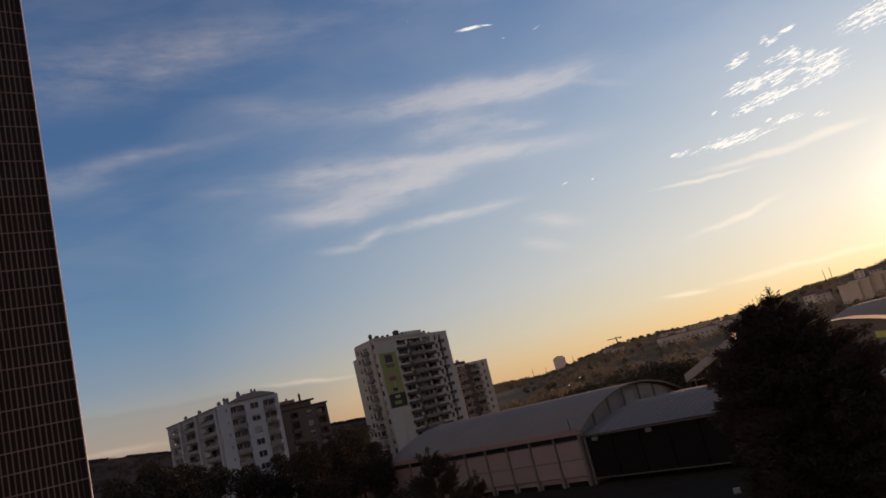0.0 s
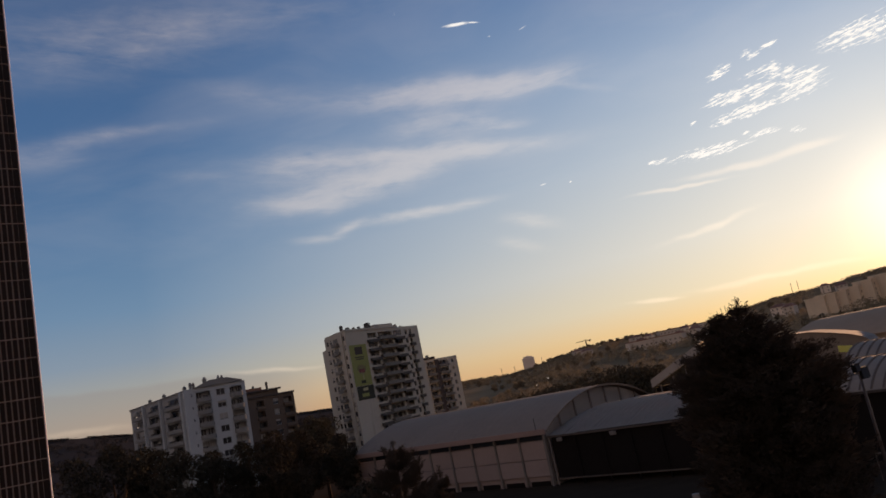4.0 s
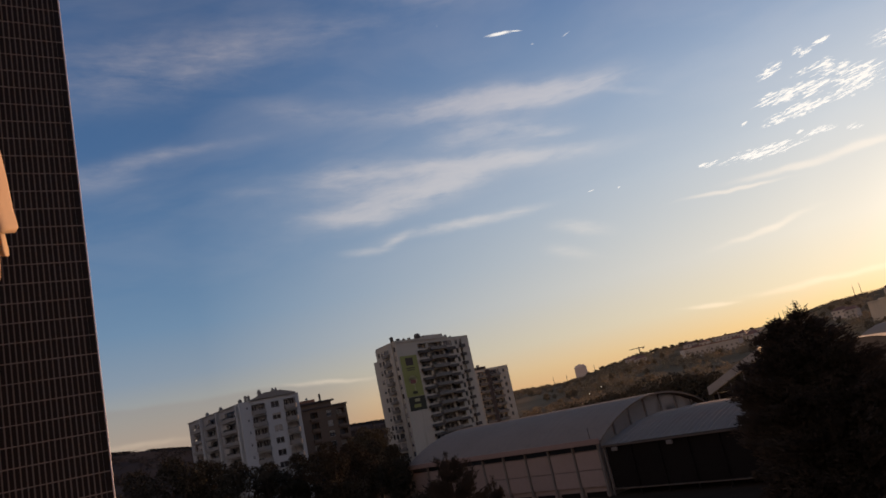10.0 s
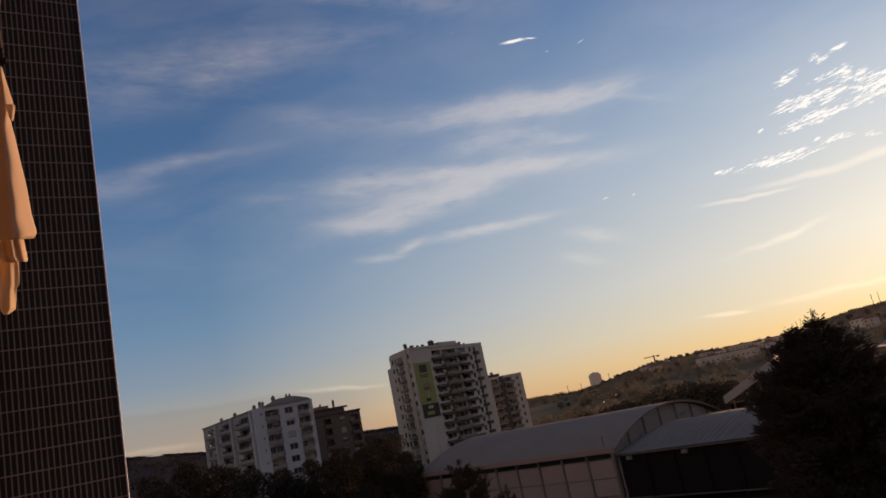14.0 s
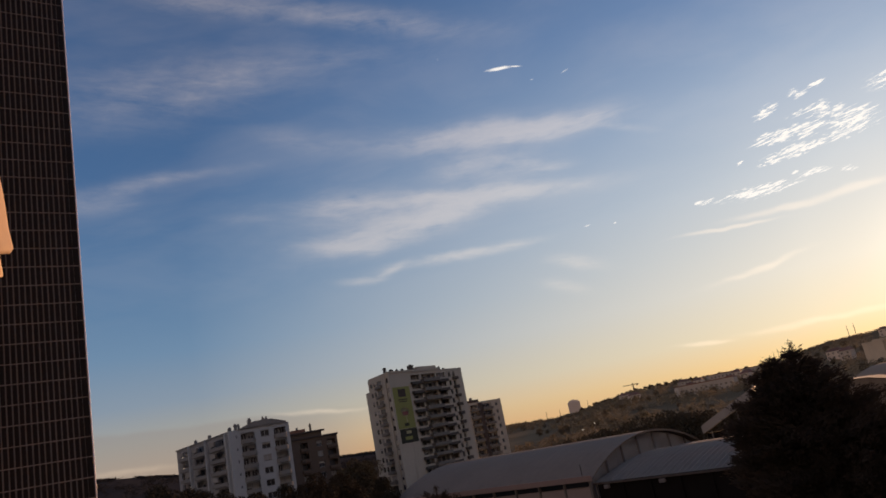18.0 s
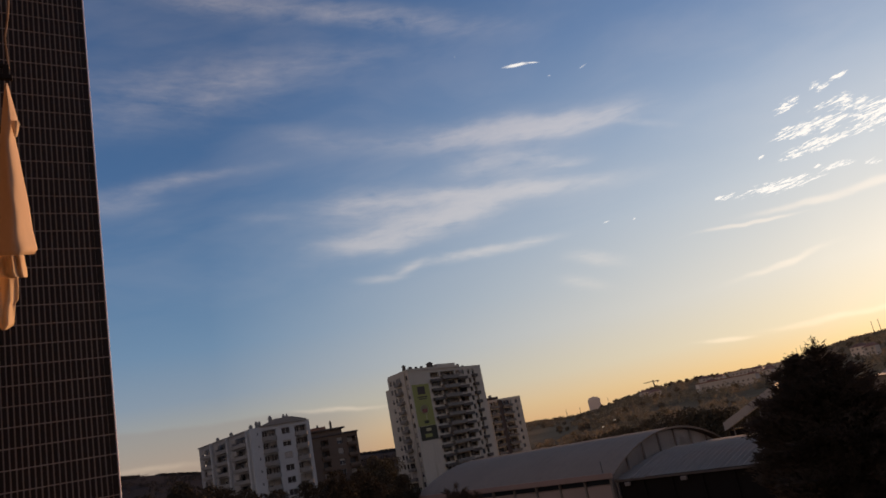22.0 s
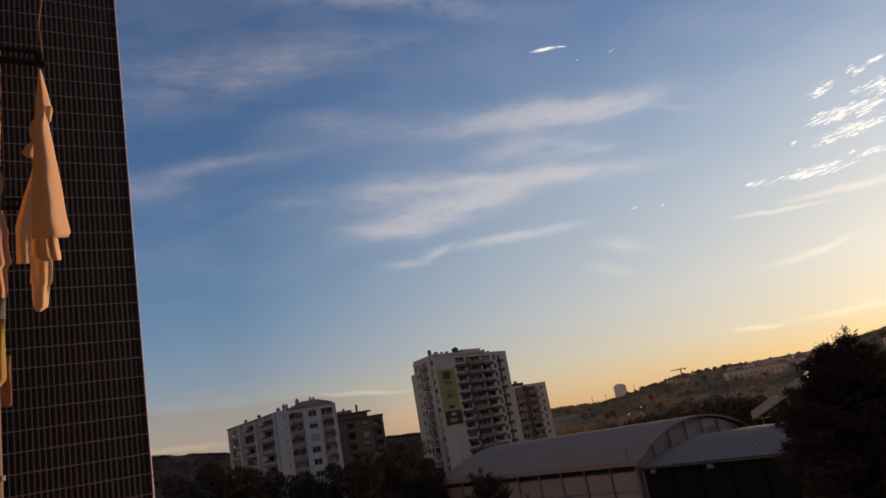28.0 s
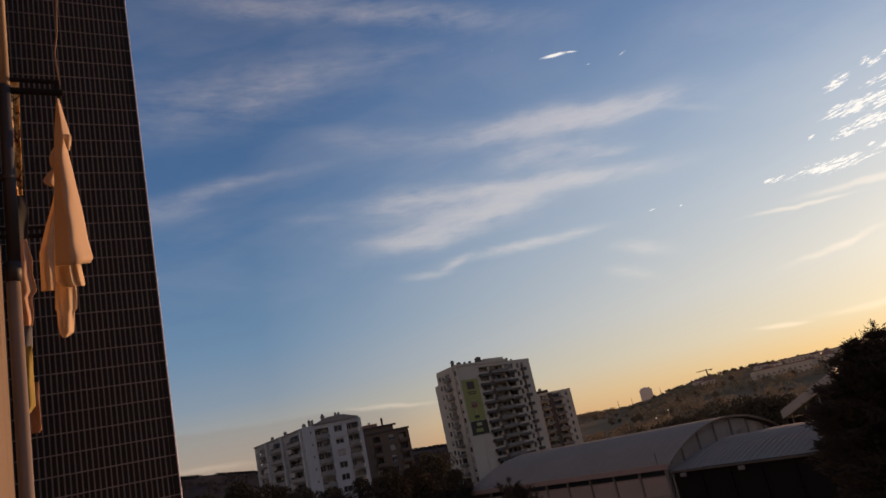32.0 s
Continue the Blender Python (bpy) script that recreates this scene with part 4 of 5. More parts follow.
def build_brown_block():
    b = Block("brown_apartment_block", spot(-14.9, 0, 212), spot(-11.42, 0, 218), "tan apartment block with dark balconies and flat dark roof")
    W, st, top = round(b.length, 3), 2.85, 23.3
    base = top - 8 * st - 0.5
    c = [round(b.s(a), 3) for a in (-14.15, -13.6, -12.95, -12.55, -12.2, -11.6)]
    xs, zs, holes, floors = front_cells(W, base, top, st, 0.95, 2.5, ((c[0], c[1]), (c[2], c[3]), (c[4], c[5])))
    b.wall(xs, zs, holes, 0, 0.35, TAN_WALL, "front_wall")
    for f in floors:
        b.window((c[2] + c[3]) / 2, 0.3, f + 0.95, round(c[3] - c[2], 2), 1.55)
        for x0, x1 in ((c[0], c[1]), (c[4], c[5])):
            part("loggia", boxed(x0, x1, 1.5, 1.6, f, f + st), DARK_TRIM, b.ob, "dark loggia back wall")
            part("balcony", boxed(x0 - 0.2, x1 + 0.2, -0.6, 0.0, f + 0.1, f + 0.95, bev=0.04), TAN_WALL, b.ob)
            b.window((x0 + x1) / 2, 1.4, f + 0.2, round((x1 - x0) * 0.8, 2), 2.1, mat=DARK_TRIM)
    part("core", boxed(0, W, 1.65, 13, base, top), TAN_WALL, b.ob)
    part("side_wall", boxed(W - 0.3, W, 0.001, 1.65, base, top), TAN_WALL, b.ob)
    part("roof_band", boxed(-0.3, W + 0.2, -0.4, 13, top, top + 0.5, bev=0.05), DARK_TRIM, b.ob, "dark roof edge")
    x1 = b.s(-12.2)
    part("penthouse", boxed(-0.3, x1 - 0.8, 1.0, 11, top + 0.5, top + 1.6), TAN_WALL, b.ob)
    part("penthouse_roof", boxed(-0.5, x1, 0.4, 11.5, top + 1.6, top + 2.1, bev=0.05), DARK_TRIM, b.ob, "dark flat penthouse roof")
    part("roof_box", boxed(b.s(-14.3), b.s(-13.3), 3, 8, top + 2.1, top + 3.0, bev=0.05), ROOF_TILE, b.ob)
    b.chimney(b.s(-12.92), 3.0, top + 2.1, 0.6, 2.2, DARK_TRIM)
    b.chimney(b.s(-13.9), 3.0, top + 3.0, 0.6, 0.6)


def build_tower():
    b = Block("apartment_tower", spot(-6.95, 0, 231), spot(-1.42, 0, 256), "tall pale apartment tower with deep balconies and a green banner")
    W, st, top = round(b.length, 3), 2.9, 38.7
    base = top - 13 * st - 0.7
    ban0, ban1 = b.s(-6.82), b.s(-5.55)
    c = [round(b.s(a), 3) for a in (-5.3, -4.62, -4.5, -3.45, -3.33, -2.72, -2.45, -2.28, -2.12, -1.95)]
    spans = ((c[0], c[1]), (c[2], c[3]), (c[4], c[5]), (c[6], c[7]), (c[8], c[9]))
    xs, zs, holes, floors = front_cells(W, base, top, st, 0.9, 2.5, spans)
    b.wall(xs, zs, holes, 0, 0.5, TOWER_WALL, "front_wall")
    for f in floors:
        for i, (x0, x1) in enumerate(spans):
            if i < 3:
                part("loggia", boxed(x0 - 0.05, x1 + 0.05, 1.9, 2.0, f, f + st), LOGGIA_SHADE, b.ob, "loggia back wall coloured darker for its shade")
                n = 3 if i == 1 else 2
                for q in range(n):
                    b.window(x0 + (x1 - x0) * (q + 0.5) / n, 1.8, f + 0.15, round((x1 - x0) / n * 0.62, 2), 2.2, mat=TOWER_SLAB)
            else:
                b.window((x0 + x1) / 2, 0.4, f + 0.9, round(x1 - x0, 2), 1.6, mat=DARK_TRIM)
        part("balcony", boxed(c[0] - 0.5, c[1] + 0.2, -1.1, 0.0, f - 0.6, f + 0.3, bev=0.05), TOWER_DARK, b.ob, "dark grey side balcony")
        part("balcony", boxed(c[1] + 0.2, c[4] - 0.2, -1.5, 0.0, f - 0.08, f + 0.98, bev=0.05), TOWER_SLAB, b.ob, "grey balcony parapet")
        part("balcony", boxed(c[4] - 0.2, c[5] + 0.5, -1.1, 0.0, f - 0.6, f + 0.3, bev=0.05), TOWER_DARK, b.ob, "dark grey side balcony")
        part("balcony", boxed(c[8] - 0.5, c[9] + 0.5, -1.0, 0.0, f - 0.25, f + 0.75, bev=0.04), TOWER_DARK, b.ob, "small grey balcony")
    inv = b.m.inverted()
    foot = [Vector((0.35, 2.1, 0)), Vector((W - 0.1, 2.1, 0))] + [inv @ v for v in (spot(-1.5, 0, 276), spot(-8.4, 0, 276))] + [inv @ spot(-8.45, 0, 247)]
    part("core", prism(foot, base, top - 0.05), TOWER_WALL, b.ob)
    part("end_wall", boxed(W - 0.3, W, 0.001, 2.1, base, top - 0.2), TOWER_WALL, b.ob)
    # left face, seen at a slant
    ml, ll = plan(spot(-8.55, 0, 245), spot(-6.95, 0, 231))
    left = b.m.inverted() @ ml
    cl = [round(along(ml, ll, a), 3) for a in (-8.42, -8.27, -8.17, -8.02, -7.92, -7.55, -7.44, -7.29, -7.18, -7.03)]
    spans = tuple((cl[i], cl[i + 1]) for i in range(0, 10, 2))
    ll = round(ll, 3)
    xs, zs, holes, floors = front_cells(ll, base, top, st, 0.95, 2.4, spans)
    b.wall(xs, zs, holes, 0, 0.12, TOWER_WALL, "side_wall", at=left)
    for f in floors:
        for i, (x0, x1) in enumerate(spans):
            w = b.window(0, 0, 0, round(x1 - x0, 2), 1.45, mat=DARK_TRIM)
            w.matrix_local = left @ pose((x0 + x1) / 2, 0.09, f + 0.95)
        o = part("balcony", boxed(cl[4] - 0.3, cl[5] + 0.3, -0.9, 0, f, f + 0.95, bev=0.05), TOWER_SLAB, b.ob, "grey balcony parapet")
        o.matrix_local = left
    foot = [inv @ v for v in (spot(-8.82, 0, 250), spot(-8.5, 0, 245.5), spot(-8.3, 0, 258), spot(-8.75, 0, 268))]
    part("lower_wing", prism(foot, base, top - 3.3), TOWER_WALL, b.ob)
    # roof: stepped parapets and housings
    foot = [Vector((-0.2, -0.3, 0)), Vector((b.s(-3.05), -0.3, 0)), Vector((b.s(-3.05), 9, 0))] + [inv @ spot(-8.3, 0, 260), inv @ spot(-8.5, 0, 245)]
    part("roof_parapet", prism(foot, top - 0.04, top + 0.6), TOWER_WALL, b.ob)
    part("roof_housing", boxed(b.s(-4.5), b.s(-3.1), 1, 12, top + 0.6, top + 1.6, bev=0.05), TOWER_WALL, b.ob)
    for az, w, h in ((-6.82, 1.0, 1.6), (-6.35, 1.2, 0.9), (-5.9, 0.8, 0.8), (-5.5, 0.9, 0.9), (-4.85, 1.8, 1.9), (-2.75, 1.0, 1.2), (-2.4, 0.8, 0.6)):
        b.chimney(b.s(az), 2.0, top + 0.6 if az < -3.05 else top, w, h, TOWER_DARK)
    # banners hung on the blank front
    zg1, zg0, zd0 = 34.3, 21.6, 17.3
    part("banner", boxed(ban0, ban1, -0.10, -0.03, zg0, zg1), BANNER_GREEN, b.ob, "tall lime-green advertising banner")
    part("banner_square", boxed(ban0 + (ban1 - ban0) * 0.28, ban0 + (ban1 - ban0) * 0.72, -0.14, -0.10, 31.2, 33.6), DARK_TRIM, b.ob, "dark square print")
    for i, (z, w) in enumerate(((30.4, 0.55), (29.8, 0.45))):
        mid = (ban0 + ban1) / 2
        part("banner_line", boxed(mid - (ban1 - ban0) * w / 2, mid + (ban1 - ban0) * w / 2, -0.14, -0.10, z - 0.18, z + 0.14), DARK_TRIM, b.ob, "illegible line of print")
    bm = bmesh.new()
    mid = (ban0 + ban1) / 2
    bm.faces.new([bm.verts.new((mid + 1.8 * math.cos(2 * math.pi * i / 20), -0.14, 26.6 + 1.42 * math.sin(2 * math.pi * i / 20))) for i in range(20)])
    bmesh.ops.solidify(bm, geom=bm.faces[:], thickness=0.04)
    part("banner_disc", bm, BANNER_PALE, b.ob, "pale round print")
    part("banner_patch", boxed(mid - 1.1, mid + 1.1, -0.20, -0.15, 25.6, 26.7, bev=0.02), BANNER_RED, b.ob, "red print")
    part("banner_patch", boxed(mid - 1.0, mid + 1.0, -0.14, -0.10, 22.3, 23.2, bev=0.02), BANNER_DARK, b.ob, "illegible print")
    part("banner_patch", boxed(mid + 0.1, mid + 0.5, -0.14, -0.10, 23.4, 25.4, bev=0.02), BANNER_PALE, b.ob, "pale print")
    part("banner", boxed(ban0 + 0.3, ban1 + 0.2, -0.10, -0.03, zd0, zg0 - 0.1), BANNER_DARK, b.ob, "dark advertising banner")
    part("banner_line", boxed(mid - 1.6, mid + 1.4, -0.14, -0.10, 18.2, 19.2), BANNER_GREEN, b.ob, "illegible olive print")
    part("banner_line", boxed(mid - 0.8, mid + 1.3, -0.14, -0.10, 20.0, 20.9), BANNER_PALE, b.ob, "illegible pale print")


def build_rear_tower():
    b = Block("rear_apartment_tower", spot(-1.62, 0, 296), spot(1.06, 0, 305), "lower dark-fronted apartment tower behind the tall one")
    W, st, top = round(b.length, 3), 2.9, 28.2
    base = top - 9 * st - 0.6
    c = [round(b.s(a), 3) for a in (-1.3, -0.72, -0.36, 0.32, 0.62, 0.78)]
    xs, zs, holes, floors = front_cells(W, base, top, st, 0.95, 2.5, tuple((c[i], c[i + 1]) for i in (0, 2, 4)))
    b.wall(xs, zs, holes, 0, 0.4, TOWER_WALL, "front_wall")
    for f in floors:
        for i in (0, 2):
            part("loggia", boxed(c[i], c[i + 1], 1.6, 1.7, f, f + st), DARK_TRIM, b.ob, "dark loggia back wall")
            part("balcony", boxed(c[i] - 0.1, c[i + 1] + 0.3, -1.0, 0, f, f + 0.95, bev=0.05), TOWER_SLAB, b.ob)
            for q in range(2):
                b.window(c[i] + (c[i + 1] - c[i]) * (q + 0.5) / 2, 1.5, f + 0.15, 1.2, 2.2)
        b.window((c[4] + c[5]) / 2, 0.35, f + 0.95, round(c[5] - c[4], 2), 1.55)
    part("core", boxed(0, W, 1.75, 16, base, top), TOWER_WALL, b.ob)
    part("end_wall", boxed(W - 0.3, W, 0.001, 1.75, base, top), TOWER_WALL, b.ob)
    part("stair_shaft", boxed(c[1] + 0.2, c[2] - 0.2, -0.5, 0.0, base, top - 0.5), DARK_TRIM, b.ob, "dark stair shaft")
    part("roof_parapet", boxed(c[0] - 0.6, c[1] + 0.8, -0.2, 14, top, top + 1.0, bev=0.05), DARK_TRIM, b.ob)
    b.chimney(b.s(-0.95), 2.0, top + 1.0, 1.2, 1.0)


build_white_block()
build_brown_block()
build_tower()
build_rear_tower()


# ---- halls ----
HALL_M, HALL_LEN = plan(spot(-7.62, 0, 134), spot(6.25, 0, 103.7))


def vault_z(w, depth, eave, crest):
    """Height of a shallow round vault at the depth w."""
    h, c = crest - eave, depth / 2
    r = (c * c + h * h) / (2 * h)
    return crest - r + math.sqrt(max(r * r - (w - c) ** 2, 0))


def vault(name, parent, mat, x0, x1, depth, eave, crest, thick=0.25, y0=0.0, n=26, label=""):
    bm = bmesh.new()
    prof = [(y0 + depth * i / n, vault_z(depth * i / n, depth, eave, crest)) for i in range(n + 1)]
    rows = [[bm.verts.new((x, y, z + o)) for y, z in prof] for x in (x0, x1) for o in (0, -thick)]
    a, ai, b, bi = rows
    for i in range(n):
        bm.faces.new((a[i], a[i + 1], b[i + 1], b[i])), bm.faces.new((ai[i], bi[i], bi[i + 1], ai[i + 1]))
        bm.faces.new((a[i], ai[i], ai[i + 1], a[i + 1])), bm.faces.new((b[i], b[i + 1], bi[i + 1], bi[i]))
    bm.faces.new((a[0], b[0], bi[0], ai[0])), bm.faces.new((a[n], ai[n], bi[n], b[n]))
    return part(name, bm, mat, parent, label)


def ribs(parent, mat, xs, depth, eave, crest, y0=0.0, n=20, w=0.10, h=0.12):
    """Raised seams across a vault, one piece each."""
    bm = bmesh.new()
    prof = [(y0 + depth * i / n, vault_z(depth * i / n, depth, eave, crest)) for i in range(n + 1)]
    rows = [[bm.verts.new((x, y, z + o)) for y, z in prof] for x, o in ((-w / 2, 0.01), (-w / 2, h), (w / 2, h), (w / 2, 0.01))]
    for p, q in zip(rows, rows[1:]):
        for i in range(n):
            bm.faces.new((p[i], p[i + 1], q[i + 1], q[i]))
    first = part("roof_seam", bm, mat, parent)
    first.location.x = xs[0]
    for x in xs[1:]:
        again(first, (x, 0, 0), parent)


def build_hall():
    L, depth, eave, crest = HALL_LEN, 28.0, 7.3, 11.35
    hall = empty("vaulted_hall", HALL_M, "long low hall with grey vaulted roof and pinkish wall panels", "hall")
    vault("roof", hall, SHEET_ROOF, -0.5, L + 0.9, depth + 1.2, eave - 0.1, crest, y0=-0.6, label="grey vaulted sheet roof")
    ribs(hall, SHEET_ROOF, [0.6 + 1.45 * i for i in range(30)], depth + 1.2, eave - 0.1, crest, y0=-0.6, w=0.06, h=0.025)
    part("fascia", boxed(-0.5, L + 0.9, -0.78, -0.6, eave - 0.5, eave + 0.25, bev=0.02), FASCIA, hall, "pink eaves board")
    part("core", boxed(0.2, L - 0.2, 0.35, depth, 0, eave - 0.3), PANEL, hall)
    n = 9
    for i in range(n):
        x0, x1 = L * i / n, L * (i + 1) / n
        for z0, z1 in ((1.3, 3.45), (3.53, 5.95)):
            part("panel", boxed(x0 + 0.18, x1 - 0.18, 0.0, 0.34, z0, z1, bev=0.03), PANEL, hall)
        part("post", boxed(x0 - 0.13, x0 + 0.13, -0.16, 0.34, 0, eave - 0.35, bev=0.02), POST, hall)
        part("clerestory_pane", boxed(x0 + 0.14, x1 - 0.14, 0.2, 0.34, 6.05, eave - 0.4), GLASS, hall, "dark window strip under the eaves")
        if i > 3:
            # Dark sheet laid on the wall as the shade inside an opening.
            part("dark_opening", boxed(x0 + 0.45, x1 - 0.8, 0.28, 0.345, 0, 0.62), SHADE_DARK, hall, "dark sheet for the shade in a ground-floor opening")
    part("post", boxed(L - 0.15, L + 0.2, -0.3, 0.34, 0, eave - 0.35, bev=0.02), POST, hall)
    # vaulted end wall in bays
    for i in range(7):
        w0, w1 = depth * i / 7, depth * (i + 1) / 7
        bm = bmesh.new()
        k = 6
        top = [(w0 + 0.12 + (w1 - w0 - 0.24) * q / k) for q in range(k + 1)]
        f = [bm.verts.new((L, y, max(vault_z(y, depth, eave, crest) - 0.35, 1.0))) for y in top] + [bm.verts.new((L, w1 - 0.12, 0)), bm.verts.new((L, w0 + 0.12, 0))]
        bm.faces.new(f)
        bmesh.ops.solidify(bm, geom=bm.faces[:], thickness=0.2)
        part("end_panel", bm, END_PANEL, hall, "pale end wall panel under the vault")
        if i:
            part("end_post", boxed(L - 0.05, L + 0.22, w0 - 0.12, w0 + 0.12, 0, vault_z(w0, depth, eave, crest) - 0.3), POST, hall)
    bm = bmesh.new()
    tube(bm, (L - 1.0, -0.2, eave), (L - 1.0, -0.2, eave + 1.7), 0.05, n=6)
    part("vent_pipe", bm, DARK_TRIM, hall)


def build_court():
    """Lower pale roof beside the hall, over a court closed with dark sheet for its shade."""
    m = HALL_M @ pose(HALL_LEN + 0.6, 0, 0)
    court = empty("covered_court", m, "open court under a pale curved roof, dark sheet below for its shade", "canopy")
    bm = bmesh.new()
    L, n = 30.0, 12
    prof = [(11.5 * i / n, 6.5 + 2.3 * math.sin(math.pi / 2 * i / n)) for i in range(n + 1)]
    front = [bm.verts.new((0.0 + 2.6 * (y / 11.5), y, z)) for y, z in prof]
    mid = [bm.verts.new((L, y, z + 0.05)) for y, z in prof]
    for i in range(n):
        bm.faces.new((front[i], front[i + 1], mid[i + 1], mid[i]))
    bmesh.ops.solidify(bm, geom=bm.faces[:], thickness=0.18)
    part("roof", bm, PALE_ROOF, court, "pale curved sheet roof")
    seam = bmesh.new()
    rows = [[seam.verts.new((dx, y, z + o)) for y, z in prof] for dx, o in ((-0.04, 0.0), (-0.03, 0.07), (0.03, 0.07), (0.04, 0.0))]
    for p, q in zip(rows, rows[1:]):
        for i in range(n):
            seam.faces.new((p[i], p[i + 1], q[i + 1], q[i]))
    first = part("roof_seam", seam, PALE_ROOF, court)
    first.location = (2.7, 0, 0.02)
    for i in range(1, 34):
        again(first, (2.7 + 0.82 * i, 0, 0.02), court)
    part("rear_roof", boxed(2.6, L, 11.5, 20, 8.3, 8.5), SHEET_ROOF, court)
    part("gutter", boxed(-0.1, L, -0.14, 0.02, 6.2, 6.45, bev=0.03), STEEL, court)
    # Near-black sheets stand for the shade under the court roof.
    part("net", boxed(0.2, L, 0.35, 0.42, 0.9, 6.3), SHADE_DARK, court, "dark sheet for the shade under the roof")
    part("back_wall", boxed(0.2, L, 6, 6.3, 0, 6.4), SHADE_DARK, court)
    for i in range(8):
        x = 0.1 + 4.2 * i
        part("post", boxed(x - 0.09, x + 0.09, 0.05, 0.25, 0, 6.3, bev=0.02), SHADE_DARK if i else POST, court)
        if i in (0, 2, 5):
            part("lamp_box", boxed(x + 1.5, x + 2.3, -0.35, 0.0, 5.65, 6.1, bev=0.03), POST, court, "pale flood lamp box under the roof edge")
    part("kerb_rail", boxed(0.0, L, 0.0, 0.12, 0.75, 0.92, bev=0.02), STEEL, court, "dull brown low rail")
    # upstanding roof light beyond
    p = spot(14.75, 0, 121)
    light = empty("raised_roof", pose(p.x, p.y, 0, 0, 0, -16), "raised pale roof slab with dark glazing under it", "roof")
    bm = bmesh.new()
    q = [bm.verts.new(v) for v in ((0, 0, 9.1), (0, 0, 10.3), (8.5, 0.6, 14.4), (8.5, 0.6, 13.2))]
    r = [bm.verts.new((v.co.x + 1.0, v.co.y + 9, v.co.z)) for v in q]
    bm.faces.new(q), bm.faces.new(r[::-1])
    for i in range(4):
        bm.faces.new((q[i], r[i], r[(i + 1) % 4], q[(i + 1) % 4]))
    part("roof_slab", bm, PALE_ROOF, light)
    part("glazing", boxed(0.6, 12, 1.5, 8, 0, 9.0), SHADE_DARK, light)
    for i in range(4):
        part("mullion", boxed(1.2 + 2.1 * i, 1.4 + 2.1 * i, 0.9, 1.2, 7.0, 9.4 + 0.8 * i), POST, light)


def build_sheds():
    m, L = plan(spot(23.0, 0, 88.5), spot(40.0, 0, 78))
    for k, (y0, depth, eave, crest) in enumerate(((0.0, 13.0, 6.9, 9.6), (13.6, 13.0, 7.1, 10.6))):
        shed = empty("vaulted_shed", m, "ribbed pale vaulted shed roof over dark walls", "shed", "vaulted sheds")
        vault("roof", shed, SHED_ROOF, 0, L, depth, eave, crest, y0=y0, label="pale ribbed vault")
        ribs(shed, SHED_RIB, [0.3 + 1.15 * i for i in range(int(L / 1.15))], depth, eave, crest, y0=y0, w=0.2, h=0.09)
        part("wall", boxed(0.3, L - 0.3, y0 + 0.5, y0 + depth - 0.3, 0, eave - 0.2), SHADE_DARK, shed, "dark shed wall")
        part("gutter", boxed(0, L, y0 - 0.15, y0, eave - 0.3, eave - 0.05), DARK_TRIM, shed)
    fence = empty("low_fence", pose(0, 0, 0), "pale rail of a low fence by the shed", "fence")
    a, b = spot(25.0, 0, 78), spot(30.5, 0, 74)
    a.z = b.z = 0
    d = (b - a).normalized()
    for i in range(5):
        p = a + d * (b - a).length * i / 4
        bm = bmesh.new()
        tube(bm, (p.x, p.y, 0), (p.x, p.y, 2.4), 0.05, n=8)
        part("fence_post", bm, STEEL, fence)
    bm = bmesh.new()
    tube(bm, (a.x, a.y, 2.35), (b.x, b.y, 2.35), 0.05, n=6)
    part("rail", bm, POST, fence)


